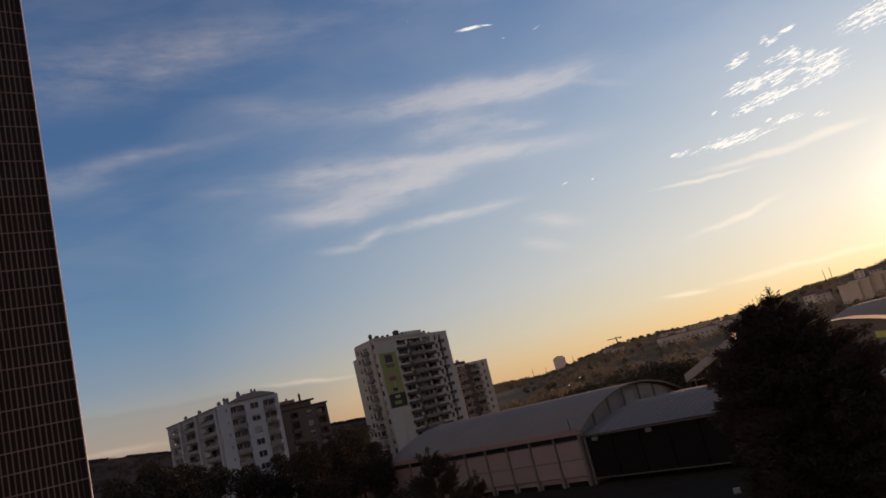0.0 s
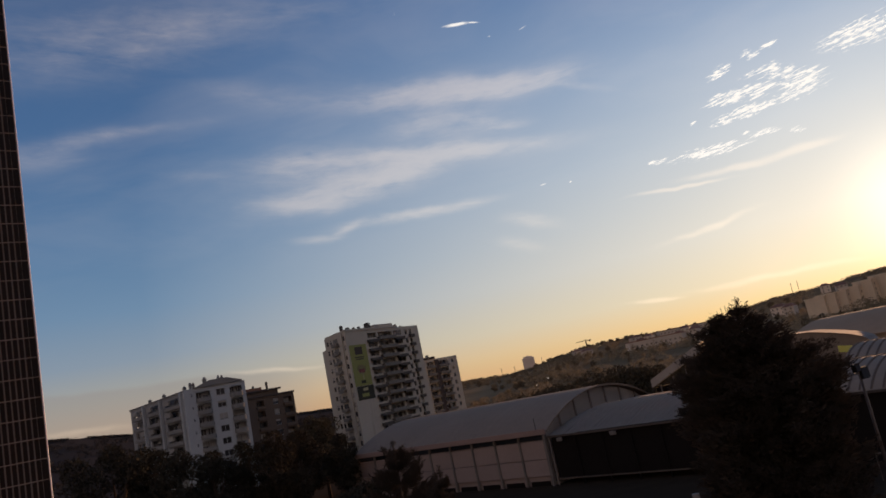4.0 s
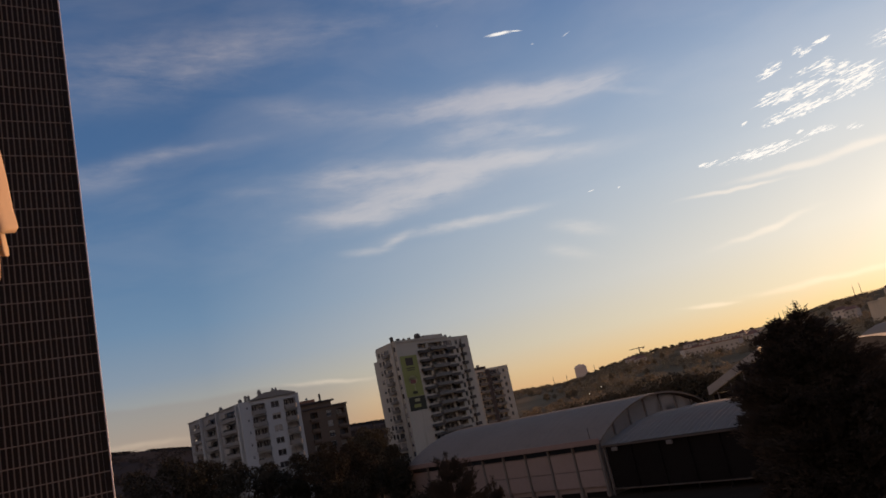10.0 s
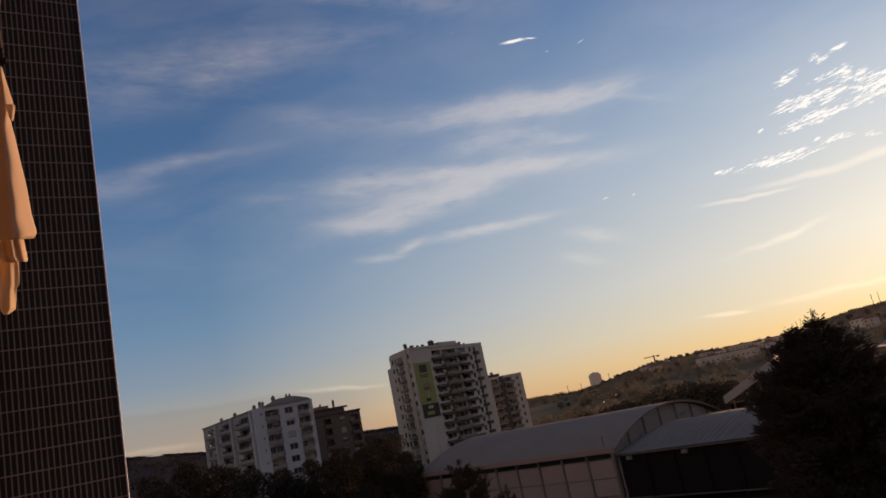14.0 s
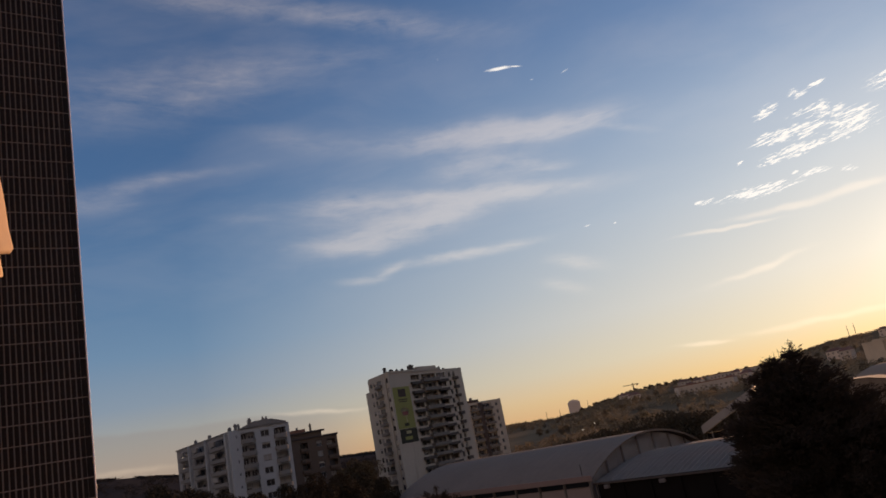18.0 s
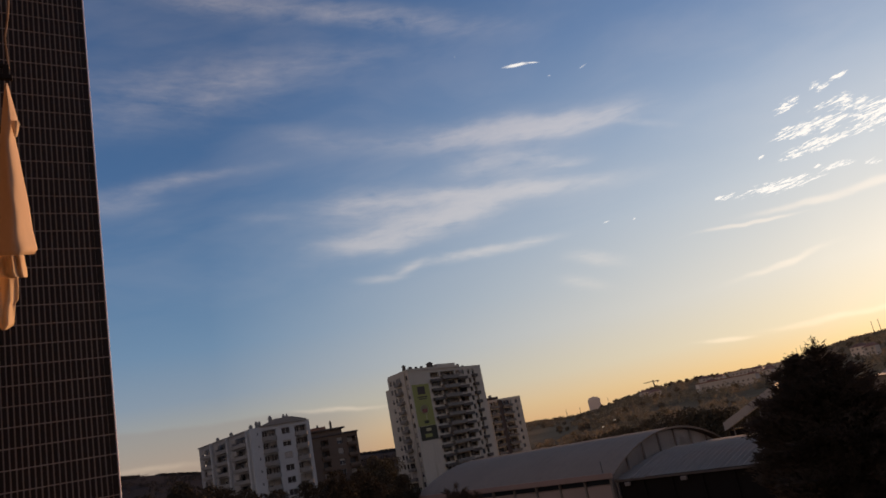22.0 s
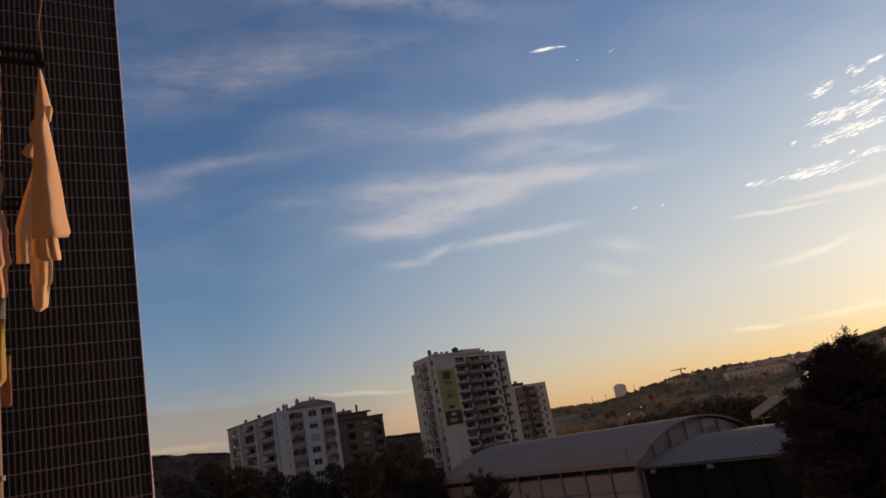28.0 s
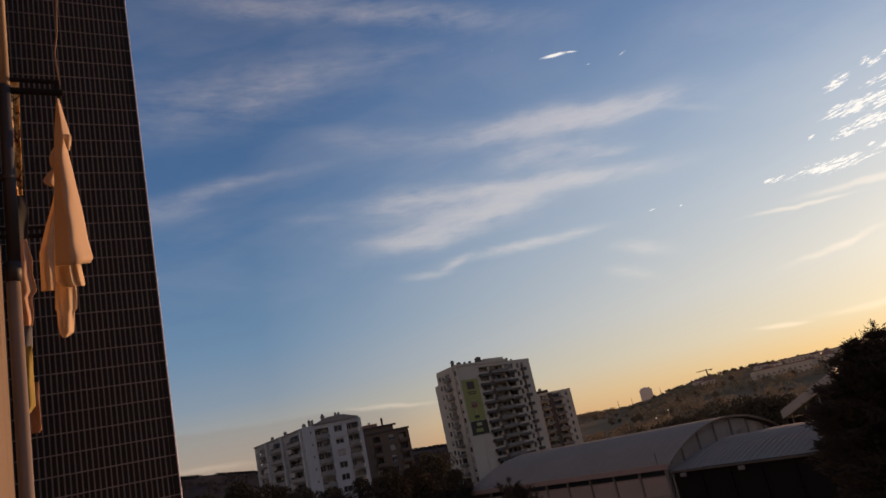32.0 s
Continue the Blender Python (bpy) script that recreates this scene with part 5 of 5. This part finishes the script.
def build_grey_hall():
    m, L = plan(spot(24.0, 0, 215), spot(36.0, 0, 190))
    g = empty("large_grey_hall", m, "large grey warehouse with shallow vaulted roof", "warehouse")
    vault("roof", g, WAREHOUSE, 0, L, 42, 8.0, 13.6, n=20)
    part("wall", boxed(0.4, L - 0.4, 0.6, 41, 0, 7.9), WAREHOUSE, g)
    m2, L2 = plan(spot(23.6, 0, 178), spot(29.4, 0, 174))
    w = empty("white_edged_annex", m2, "grey annex with white drooping roof edge", "warehouse")
    shape = [(0.0, 12.1), (0.4, 11.6), (0.62, 10.7), (0.78, 9.9), (0.9, 9.1), (0.96, 8.5), (1.0, 7.6)]
    for name, over, low, mat, y0, y1 in (("wall", 0.0, None, SHEET_ROOF, 0.0, 9.0), ("roof_edge", 0.07, 0.02, POST, -0.4, 9.2)):
        bm = bmesh.new()
        top = [(L2 * f, z + over) for f, z in shape]
        bottom = [(x, 0.0 if low is None else z - over + low) for x, z in top][::-1]
        a, b = [[bm.verts.new((x, y, z)) for x, z in top + bottom] for y in (y0, y1)]
        n, k = len(a), len(top)
        for i in range(n):
            bm.faces.new((a[i], b[i], b[(i + 1) % n], a[(i + 1) % n]))
        for ring in (a, b):
            for i in range(k - 1):
                bm.faces.new((ring[i], ring[i + 1], ring[n - 2 - i], ring[n - 1 - i]))
        part(name, bm, mat, w, "white roof edge" if over else "")
    m3, L3 = plan(spot(27.35, 0, 165), spot(28.62, 0, 165))
    y = empty("yellow_awning", m3, "sunlit yellow awning beside the annex", "awning")
    bm = bmesh.new()
    q = [bm.verts.new(v) for v in ((0, 0, 7.0), (L3, 0, 6.4), (L3, 2.2, 7.5), (0, 2.2, 8.2))]
    bm.faces.new(q)
    bmesh.ops.solidify(bm, geom=bm.faces[:], thickness=0.12)
    part("awning_cloth", bm, YELLOW, y)
    for x in (0.1, L3 - 0.1):
        part("awning_post", boxed(x - 0.05, x + 0.05, 0.05, 0.15, 0, 6.35), STEEL, y)
    m4, L4 = plan(spot(5.9, 0, 200), spot(7.9, 0, 196))
    low = empty("low_pale_house", m4, "low pale house with a flat roof behind the hall", "house")
    part("wall", boxed(0, L4, 0, 7, 0, 8.6), HOUSE_PALE, low)
    part("roof", boxed(-0.3, L4 + 0.3, -0.4, 7.3, 8.6, 9.0, bev=0.05), PALE_ROOF, low)
    for i in range(3):
        part("window", boxed(0.8 + 2.1 * i, 1.8 + 2.1 * i, -0.04, 0.02, 6.6, 7.8), GLASS, low)
    p = spot(15.85, 0, 79)
    crate = empty("pale_yard_box", pose(p.x, p.y, 0, 0, 0, -12), "small pale utility box in the dark yard", "utility box")
    part("cabinet", boxed(-0.34, 0.34, -0.2, 0.2, 0.08, 0.5, bev=0.03), PALE_ROOF, crate)
    part("plinth", boxed(-0.38, 0.38, -0.24, 0.24, 0.0, 0.08), POST, crate)


def build_flood_mast():
    p = spot(28.15, 0, 60)
    mast = empty("floodlight_mast", pose(p.x, p.y, 0, 0, 0, 30), "thin steel mast with two dark floodlights", "street lamp")
    bm = bmesh.new()
    tube(bm, (0, 0, 0), (0, 0, 10.8), 0.14, 0.08, n=12)
    part("pole", bm, STEEL, mast, smooth=True)
    part("crossbar", boxed(-0.7, 0.7, -0.04, 0.04, 10.4, 10.5), STEEL, mast)
    for x, z, w in ((-0.30, 10.55, 0.62), (0.42, 10.0, 0.95)):
        bm = boxed(x - w / 2, x + w / 2, -0.2, 0.12, z, z + w * 0.85, bev=0.05)
        h = part("lamp_head", bm, BLACK, mast, "dark floodlight housing")
        part("lens", boxed(x - w / 2 + 0.06, x + w / 2 - 0.06, -0.23, -0.205, z + 0.06, z + w * 0.85 - 0.06), GLASS, h)


build_hall()
build_court()
build_sheds()
build_grey_hall()
build_flood_mast()


# ---- plants ----
def leaves(name, centres, sizes, parent, mat, seed, flat=0.0, per=1, heads=None, slim=0.5):
    """Many small leaf clumps as bent quads round the given centres, joined in one mesh."""
    rng = np.random.default_rng(seed)
    c = np.repeat(np.asarray(centres, float), per, axis=0)
    s = np.repeat(np.asarray(sizes, float), per)[:, None]
    if per > 1:
        c = c + rng.normal(0, 1, c.shape) * s * 0.9
    n = len(c)
    u = rng.normal(0, 1, (n, 3))
    u[:, 2] *= 1 - flat
    if heads is not None:
        u = u * 0.45 + np.repeat(np.asarray(heads, float), per, axis=0)
    u /= np.linalg.norm(u, axis=1)[:, None]
    t = rng.normal(0, 1, (n, 3))
    v = np.cross(u, t)
    v /= np.linalg.norm(v, axis=1)[:, None]
    w = np.cross(u, v)
    k = rng.uniform(0.6, 1.3, (n, 1))
    co = np.stack([c - u * s * k, c - v * s * slim * k + w * s * 0.12, c + u * s * k, c + v * s * slim * k + w * s * 0.12], 1).reshape(-1, 3)
    me = bpy.data.meshes.new(name)
    me.from_pydata(co.tolist(), [], [(4 * i, 4 * i + 1, 4 * i + 2, 4 * i + 3) for i in range(n)])
    me.materials.append(mat)
    ob = new(name, me)
    ob.parent = parent
    return ob


def broad_tree(at, height, spread, seed, mat=LEAF, label="dark broad-leaved tree with a ragged crown", n=5200, leaf=0.3, group="trees before the blocks"):
    rng = random.Random(seed)
    g = np.random.default_rng(seed)
    tree = empty("tree", pose(at.x, at.y, at.z, 0, 0, rng.uniform(0, 360)), label, "tree", group)
    trunk = bmesh.new()
    tube(trunk, (0, 0, -0.5), (0.1, 0, height * 0.5), height * 0.03, height * 0.016, n=9)
    lobes = []
    for i in range(15):
        a, e = rng.uniform(0, 6.28), rng.uniform(-0.7, 1.0)
        r = spread * 0.5 * rng.uniform(0.35, 0.8) * math.cos(e * 0.9)
        p = (r * math.cos(a), r * math.sin(a), height * (0.46 + 0.36 * e))
        lobes.append((p, spread * rng.uniform(0.17, 0.27)))
        tube(trunk, (0.05, 0, height * rng.uniform(0.25, 0.48)), p, height * 0.012, height * 0.004, n=6)
    lobes.append(((0, 0, height * 0.86), spread * 0.17))
    part("trunk", trunk, BARK, tree, smooth=True)
    pts = []
    for p, r in lobes:
        m = n // len(lobes)
        d = g.normal(0, 1, (m, 3))
        d /= np.linalg.norm(d, axis=1)[:, None]
        rr = r * g.uniform(0.45, 1.12, (m, 1)) ** 0.6
        pts.append(np.array(p) + d * rr * np.array((1, 1, 0.85)))
    pts = np.concatenate(pts)
    leaves("crown", pts, g.uniform(0.6, 1.2, len(pts)) * leaf, tree, mat, seed + 1)
    return tree


def conifer(at, height, radius, seed, whorls=26, power=0.75, droop=0.12, sub=60, leaf=0.2, label="large dark conifer with ragged branch tips", crown_from=0.05, per=2, leader=0.3, lifts=None, stems=None, fan=0.22, boughs=(7, 10)):
    """A conifer: whorls of boughs, each with twigs that carry needle clumps."""
    rng = random.Random(seed)
    tree = empty("conifer", pose(at.x, at.y, at.z), label, "tree")
    trunk = bmesh.new()
    tube(trunk, (0, 0, -0.5), (0, 0, height + leader * 0.8), height * 0.022, 0.03, n=10)
    pts, sizes, heads = [], [], []
    # stems: offset, height, slope of the crown, its power and widest reach
    for dx, dy, top, slope, bend, widest in stems or ((0, 0, height, radius, power, radius),):
        if dx:
            tube(trunk, (0, 0, top * 0.45), (dx, dy, top), 0.12, 0.02, n=6)
        for w in range(whorls):
            f = min(max((w + rng.uniform(-0.3, 0.3)) / whorls, 0), 0.99)
            z = top * (crown_from + (1 - crown_from) * f)
            reach = min(slope * (1 - f) ** bend, widest)
            for b in range(rng.randint(*boughs)):
                a = rng.uniform(0, 6.28)
                r = reach * rng.uniform(0.66, 1.16)
                lift = rng.uniform(*lifts) if lifts else rng.uniform(-droop, droop * 1.6)
                tip = Vector((dx + r * math.cos(a), dy + r * math.sin(a), z + r * lift))
                tube(trunk, (dx, dy, z), tip * 0.9 + Vector((dx, dy, z)) * 0.1, 0.035 + 0.012 * r, 0.012, n=5)
                m = max(6, int(sub * r / radius))
                for i in range(m):
                    u = rng.uniform(0.15, 1.0) ** 0.7
                    spreadw = fan * r * (1 - 0.75 * u) + 0.10
                    p = Vector((dx + r * u * math.cos(a), dy + r * u * math.sin(a), z + r * lift * u + 0.10 * r * u * u))
                    p += Vector((rng.uniform(-1, 1) * spreadw, rng.uniform(-1, 1) * spreadw, rng.uniform(-0.8, 0.5) * spreadw * 0.6))
                    pts.append(p)
                    heads.append((math.cos(a), math.sin(a), 0.35 + lift))
                    sizes.append(leaf * rng.uniform(0.6, 1.3))
    for i in range(30):
        f = rng.uniform(-1, 1)
        w = 0.05 + 0.22 * (1 - f) * leader
        pts.append(Vector((rng.uniform(-w, w), rng.uniform(-w, w), height + leader * f)))
        heads.append((0, 0, 0.8))
        sizes.append(leaf * 0.6)
    part("trunk", trunk, BARK, tree, smooth=True)
    leaves("crown", pts, sizes, tree, NEEDLE, seed + 2, flat=0.4, per=per, heads=heads, slim=0.22)
    return tree


def flat_spot(az, dist):
    p = spot(az, 0, dist)
    p.z = ground_z(p.x, p.y)
    return p


conifer(flat_spot(21.95, 55), 16.6, 6.0, 41, whorls=31, sub=135, leaf=0.17, per=6, leader=0.55, lifts=(-0.08, 0.2), fan=0.18, boughs=(8, 10),
        stems=((0, 0, 16.6, 13.0, 0.88, 5.1), (-1.5, 0.6, 16.3, 9.5, 0.74, 3.6), (0.8, -0.3, 14.4, 8.5, 0.74, 4.1)))
conifer(flat_spot(-4.9, 62), 11.3, 4.6, 42, whorls=12, power=0.62, sub=150, leaf=0.16, fan=0.055, boughs=(6, 8), label="dark spreading conifer before the hall", per=6, leader=0.6, lifts=(0.35, 0.95))
conifer(flat_spot(-1.9, 58), 9.0, 3.0, 43, whorls=10, power=0.62, sub=130, leaf=0.15, fan=0.055, boughs=(5, 7), label="smaller dark conifer before the hall", per=6, leader=0.6, lifts=(0.35, 0.95))
# azimuth, distance, height, spread
for i, (az, dist, h, sp) in enumerate(((-26.5, 118, 15.5, 11), (-24.1, 115, 16.6, 10), (-22.0, 120, 15.4, 9), (-19.9, 112, 13.8, 9.5), (-17.6, 118, 12.8, 9),
                                       (-15.6, 125, 13.2, 8.5), (-13.4, 120, 13.9, 9), (-11.8, 128, 13.2, 8), (-10.0, 150, 12.0, 9), (-8.7, 135, 11.0, 8))):
    broad_tree(flat_spot(az, dist), h * 1.1, sp, 60 + i, AUTUMN if az in (-13.4, -11.8) else LEAF, n=11000, leaf=0.21)
for i, (az, dist, h, sp) in enumerate(((-25.2, 80, 9.5, 8), (-22.6, 85, 8.5, 8), (-20.6, 78, 7.5, 7.5), (-18.3, 84, 7.5, 8), (-16.0, 80, 7.0, 8), (-13.8, 86, 7.0, 8), (-11.6, 80, 6.8, 8), (-9.4, 84, 6.4, 8), (-7.6, 92, 6.5, 7))):
    broad_tree(flat_spot(az, dist), h, sp, 80 + i, LEAF, n=8000, leaf=0.19)
for i, (az, dist, h, sp) in enumerate(((-10.6, 205, 16.5, 11), (-9.6, 215, 15.5, 10), (3.4, 185, 9.5, 11), (5.2, 178, 10, 12), (6.6, 174, 10.5, 12), (8.0, 170, 11.5, 12), (10.5, 165, 13.0, 13), (12.5, 160, 13.0, 13), (14.6, 158, 12.0, 12), (16.6, 150, 11.0, 11), (18.6, 150, 12, 11))):
    broad_tree(flat_spot(az, dist), h, sp, 100 + i, HAZY_LEAF, label="dark round-crowned tree behind the halls", n=5200, leaf=0.33, group="trees behind the halls")


# ---- hillside ----
def build_woods():
    g = np.random.default_rng(12)
    for name, lo, hi, count, mat, label in (("hillside_scrub", 5.0, 42, 4000, HAZY_SCRUB, "dry scrub and low trees covering the far hillside, lightened for haze"),
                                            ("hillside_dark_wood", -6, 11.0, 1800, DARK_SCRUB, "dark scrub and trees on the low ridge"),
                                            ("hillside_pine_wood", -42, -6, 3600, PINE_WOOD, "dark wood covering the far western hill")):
        az = g.uniform(lo, hi, count * 3)
        r = np.where(g.random(count * 3) < 0.35, g.uniform(800, 880, count * 3), g.uniform(310, 905, count * 3))
        x, y = r * np.sin(np.radians(az)), r * np.cos(np.radians(az))
        # groves and clearings
        grove = np.array([noise.noise((a * 0.022, b * 0.022, 5.0)) + 0.5 * noise.noise((a * 0.07, b * 0.07, 9.0)) for a, b in zip(x, y)])
        keep = np.argsort(-grove + g.normal(0, 0.12, count * 3))[:count]
        x, y, grove = x[keep], y[keep], grove[keep]
        z = np.array([ground_z(a, b) for a, b in zip(x, y)])
        h = g.uniform(2.0, 5.0 if lo > -10 else 3.0, count) * (1.0 + 0.7 * np.clip(grove, 0, 1)) * np.where(np.hypot(x, y) > 770, 0.55, 1.0)
        m = 26
        base = np.repeat(np.stack([x, y, z], 1), m, axis=0)
        hh = np.repeat(h, m) * g.uniform(0.05, 1.0, count * m)
        out = g.normal(0, 1, (count * m, 2)) * (1.9 - 0.25 * hh)[:, None].clip(0.5, 2)
        pts = base + np.concatenate([out, hh[:, None]], 1)
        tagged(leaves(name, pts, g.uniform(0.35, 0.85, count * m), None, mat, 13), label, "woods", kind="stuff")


def build_houses():
    g = random.Random(21)
    made = []
    for k in range(4):
        w, d, h = g.uniform(7, 11), g.uniform(7, 9), g.choice((5.5, 6.0, 6.0))
        house = empty("hill_house", pose(0, 0, -50), "pale house with tiled roof on the hillside", "house", "hillside houses")
        part("wall", boxed(-w / 2, w / 2, -d / 2, d / 2, -3, h), HOUSE_PALE, house)
        bm = bmesh.new()
        a = [bm.verts.new(v) for v in ((-w / 2 - 0.4, -d / 2 - 0.4, h), (w / 2 + 0.4, -d / 2 - 0.4, h), (w / 2 + 0.4, d / 2 + 0.4, h), (-w / 2 - 0.4, d / 2 + 0.4, h))]
        r = [bm.verts.new(v) for v in ((-w / 4, 0, h + 2.2), (w / 4, 0, h + 2.2))]
        for q in ((a[0], a[1], r[1], r[0]), (a[1], a[2], r[1]), (a[2], a[3], r[0], r[1]), (a[3], a[0], r[0]), tuple(a[::-1])):
            bm.faces.new(q)
        part("roof", bm, ROOF_TILE, house)
        n = int(w / 3)
        for i in range(n):
            for z in ([1.0, 3.8] if h < 8 else [1.0, 3.6, 6.2]):
                x = -w / 2 + w * (i + 0.5) / n
                part("window", boxed(x - 0.6, x + 0.6, -d / 2 - 0.06, -d / 2 + 0.02, z, z + 1.3), FAR_PANE, house)
        made.append(house)
    for k in range(30):
        az, r = g.uniform(9, 35), g.uniform(540, 740)
        x, y = r * math.sin(radians(az)), r * math.cos(radians(az))
        m = pose(x, y, ground_z(x, y), 0, 0, -az + g.uniform(-30, 30))
        if k < 4:
            made[k].matrix_world = m
        else:
            copy_thing(made[k % 4], m)


def hill_block(name, az0, az1, dist, z0, z1, label, mat, storey=3.0, bay=3.6, roof=None):
    m, L = plan(spot(az0, 0, dist), spot(az1, 0, dist * 1.02))
    b = empty(name, m, label, "apartment building")
    n, k = max(1, int(L / bay)), max(1, int((z1 - z0) / storey))
    xs = sorted({0.0, L, *[L * (i + f) / n for i in range(n) for f in (0.3, 0.7)]})
    zs = sorted({z0 - 12, z1, *[z0 + storey * j + f for j in range(k) for f in (0.9, 2.3)]})
    zs = [z for z in zs if z <= z1]
    holes = {(1 + 2 * i, 1 + 2 * j) for i in range(n) for j in range(k) if 2 + 2 * j < len(zs)}
    part("front_wall", pierced(xs, zs, holes, 0, 0.4), mat, b)
    part("core", boxed(0.02, L - 0.02, 0.42, 12, z0 - 12, z1 - 0.1), mat, b)
    first = None
    for i, j in sorted(holes):
        x, z, w, h = (xs[i] + xs[i + 1]) / 2, zs[j], xs[i + 1] - xs[i], zs[j + 1] - zs[j]
        if first is None:
            first = part("window", boxed(-w / 2, w / 2, -0.02, 0.02, 0, h), FAR_PANE, b)
            first.location = (x, 0.36, z)
        else:
            again(first, (x, 0.36, z), b)
    part("roof", boxed(-0.3, L + 0.3, -0.3, 12.3, z1 - 0.1, z1 + 0.6, bev=0.05), roof or mat, b)
    return b


def build_skyline():
    hill_block("long_hill_block", 13.9, 17.7, 600, 14.0, 22.3, "long pale housing block below the ridge", HOUSE_PALE, roof=ROOF_TILE)
    hill_block("ridge_house_block", 16.2, 19.8, 760, 25.0, 29.0, "low pale row of houses near the ridge", HOUSE_PALE, roof=ROOF_TILE)
    for i, (a0, a1, z0, z1) in enumerate(((27.45, 27.9, 12.0, 24.2), (28.15, 28.6, 13, 25.0), (28.85, 29.4, 12, 25.0), (29.65, 30.2, 12, 26.2), (30.5, 31.1, 12, 28.2), (31.4, 32.2, 12, 29.6), (32.6, 33.4, 12, 30.5))):
        tagged(hill_block("hill_apartment_tower", a0, a1, 500, z0, z1, "pale apartment tower on the hillside, flare glow put into its paint", HILL_GLARE), group="hillside towers")
    silo = flat_spot(6.35, 840)
    b = empty("square_ridge_tower", pose(silo.x, silo.y, 0, 0, 0, -6.35), "plain grey square tower block on the ridge", "building")
    part("wall", boxed(-6.6, 6.6, -6, 6, silo.z - 5, 32.0, bev=0.5), RIDGE_PALE, b)
    part("roof_cap", boxed(-5.2, 5.0, -5, 5, 32.0, 33.6, bev=0.5), RIDGE_PALE, b)
    part("roof_cap", boxed(-2.2, 1.2, -3, 3, 33.6, 34.4, bev=0.2), RIDGE_PALE, b)

    def mast(name, az, dist, top_el, r, label, category, group=""):
        p, t = flat_spot(az, dist), spot(az, top_el, dist)
        o = empty(name, pose(p.x, p.y, 0), label, category, group)
        bm = bmesh.new()
        tube(bm, (0, 0, p.z - 2), (0, 0, t.z), r, r * 0.7, n=7)
        part("pole", bm, STEEL, o)
    for az, e in ((25.64, 2.45), (26.06, 2.52)):
        mast("radio_mast", az, 820, e, 0.32, "thin radio mast on the ridge", "mast", "radio masts")
    for az, e in ((20.45, 1.62), (20.75, 1.78), (21.05, 1.9), (21.35, 1.88), (7.35, 1.05), (4.2, 0.8), (5.2, 0.75)):
        mast("ridge_pole", az, 830, e, 0.3, "slender pole on the ridge", "mast", "ridge poles")
    for az, e in ((7.5, -0.63), (6.55, -0.97)):
        p, t = flat_spot(az, 330), spot(az, e, 330)
        lamp = empty("street_lamp", pose(p.x, p.y, p.z), "lit street lamp at the foot of the hill", "street lamp", "street lamps")
        bm = bmesh.new()
        tube(bm, (0, 0, -1), (0, 0, t.z - p.z), 0.12, 0.08, n=8)
        part("pole", bm, STEEL, lamp)
        part("lamp_head", boxed(-0.25, 0.25, -0.3, 0.2, t.z - p.z, t.z - p.z + 0.25, bev=0.06), LAMP_GLOW, lamp, "glowing lamp head")
    p = flat_spot(10.85, 820)
    t = spot(10.85, 1.62, 820)
    crane = empty("tower_crane", pose(p.x, p.y, 0, 0, 0, -8), "distant tower crane on the ridge", "crane")
    part("tower", boxed(-0.6, 0.6, -0.6, 0.6, p.z - 2, t.z), DARK_TRIM, crane)
    part("jib", boxed(-10, 6, -0.35, 0.35, t.z - 1.6, t.z - 0.9), DARK_TRIM, crane)
    part("counterweight", boxed(3.6, 5, -0.7, 0.7, t.z - 2.6, t.z - 0.9), DARK_TRIM, crane)


def build_ridge_trees():
    """Round tree crowns that stand along the eastern ridge, and darker groves on its slope."""
    g = np.random.default_rng(31)
    for name, count, lo, hi, near, far, tall, mat, label in (
            ("ridge_trees", 130, 6.6, 19.5, 822, 850, (2.0, 4.6), HAZY_GROVE, "row of small dark tree crowns along the ridge"),
            ("slope_groves", 150, 2.0, 34.0, 330, 760, (2.5, 5.5), HAZY_GROVE, "dark round trees scattered over the hillside")):
        pts, sizes = [], []
        for k in range(count):
            az, r, h = g.uniform(lo, hi), g.uniform(near, far), g.uniform(*tall)
            x, y = r * math.sin(radians(az)), r * math.cos(radians(az))
            z = ground_z(x, y)
            m = 90
            d = g.normal(0, 1, (m, 3))
            d /= np.linalg.norm(d, axis=1)[:, None]
            w = h * g.uniform(0.32, 0.6)
            pts.append(np.array((x, y, z + h * 0.55)) + d * g.uniform(0.5, 1.05, (m, 1)) * np.array((w, w, h * 0.48)))
            sizes.append(np.full(m, 0.16 * h))
        tagged(leaves(name, np.concatenate(pts), np.concatenate(sizes), None, mat, 32, slim=0.7), label, "trees", kind="stuff")


build_woods()
build_ridge_trees()
build_houses()
build_skyline()
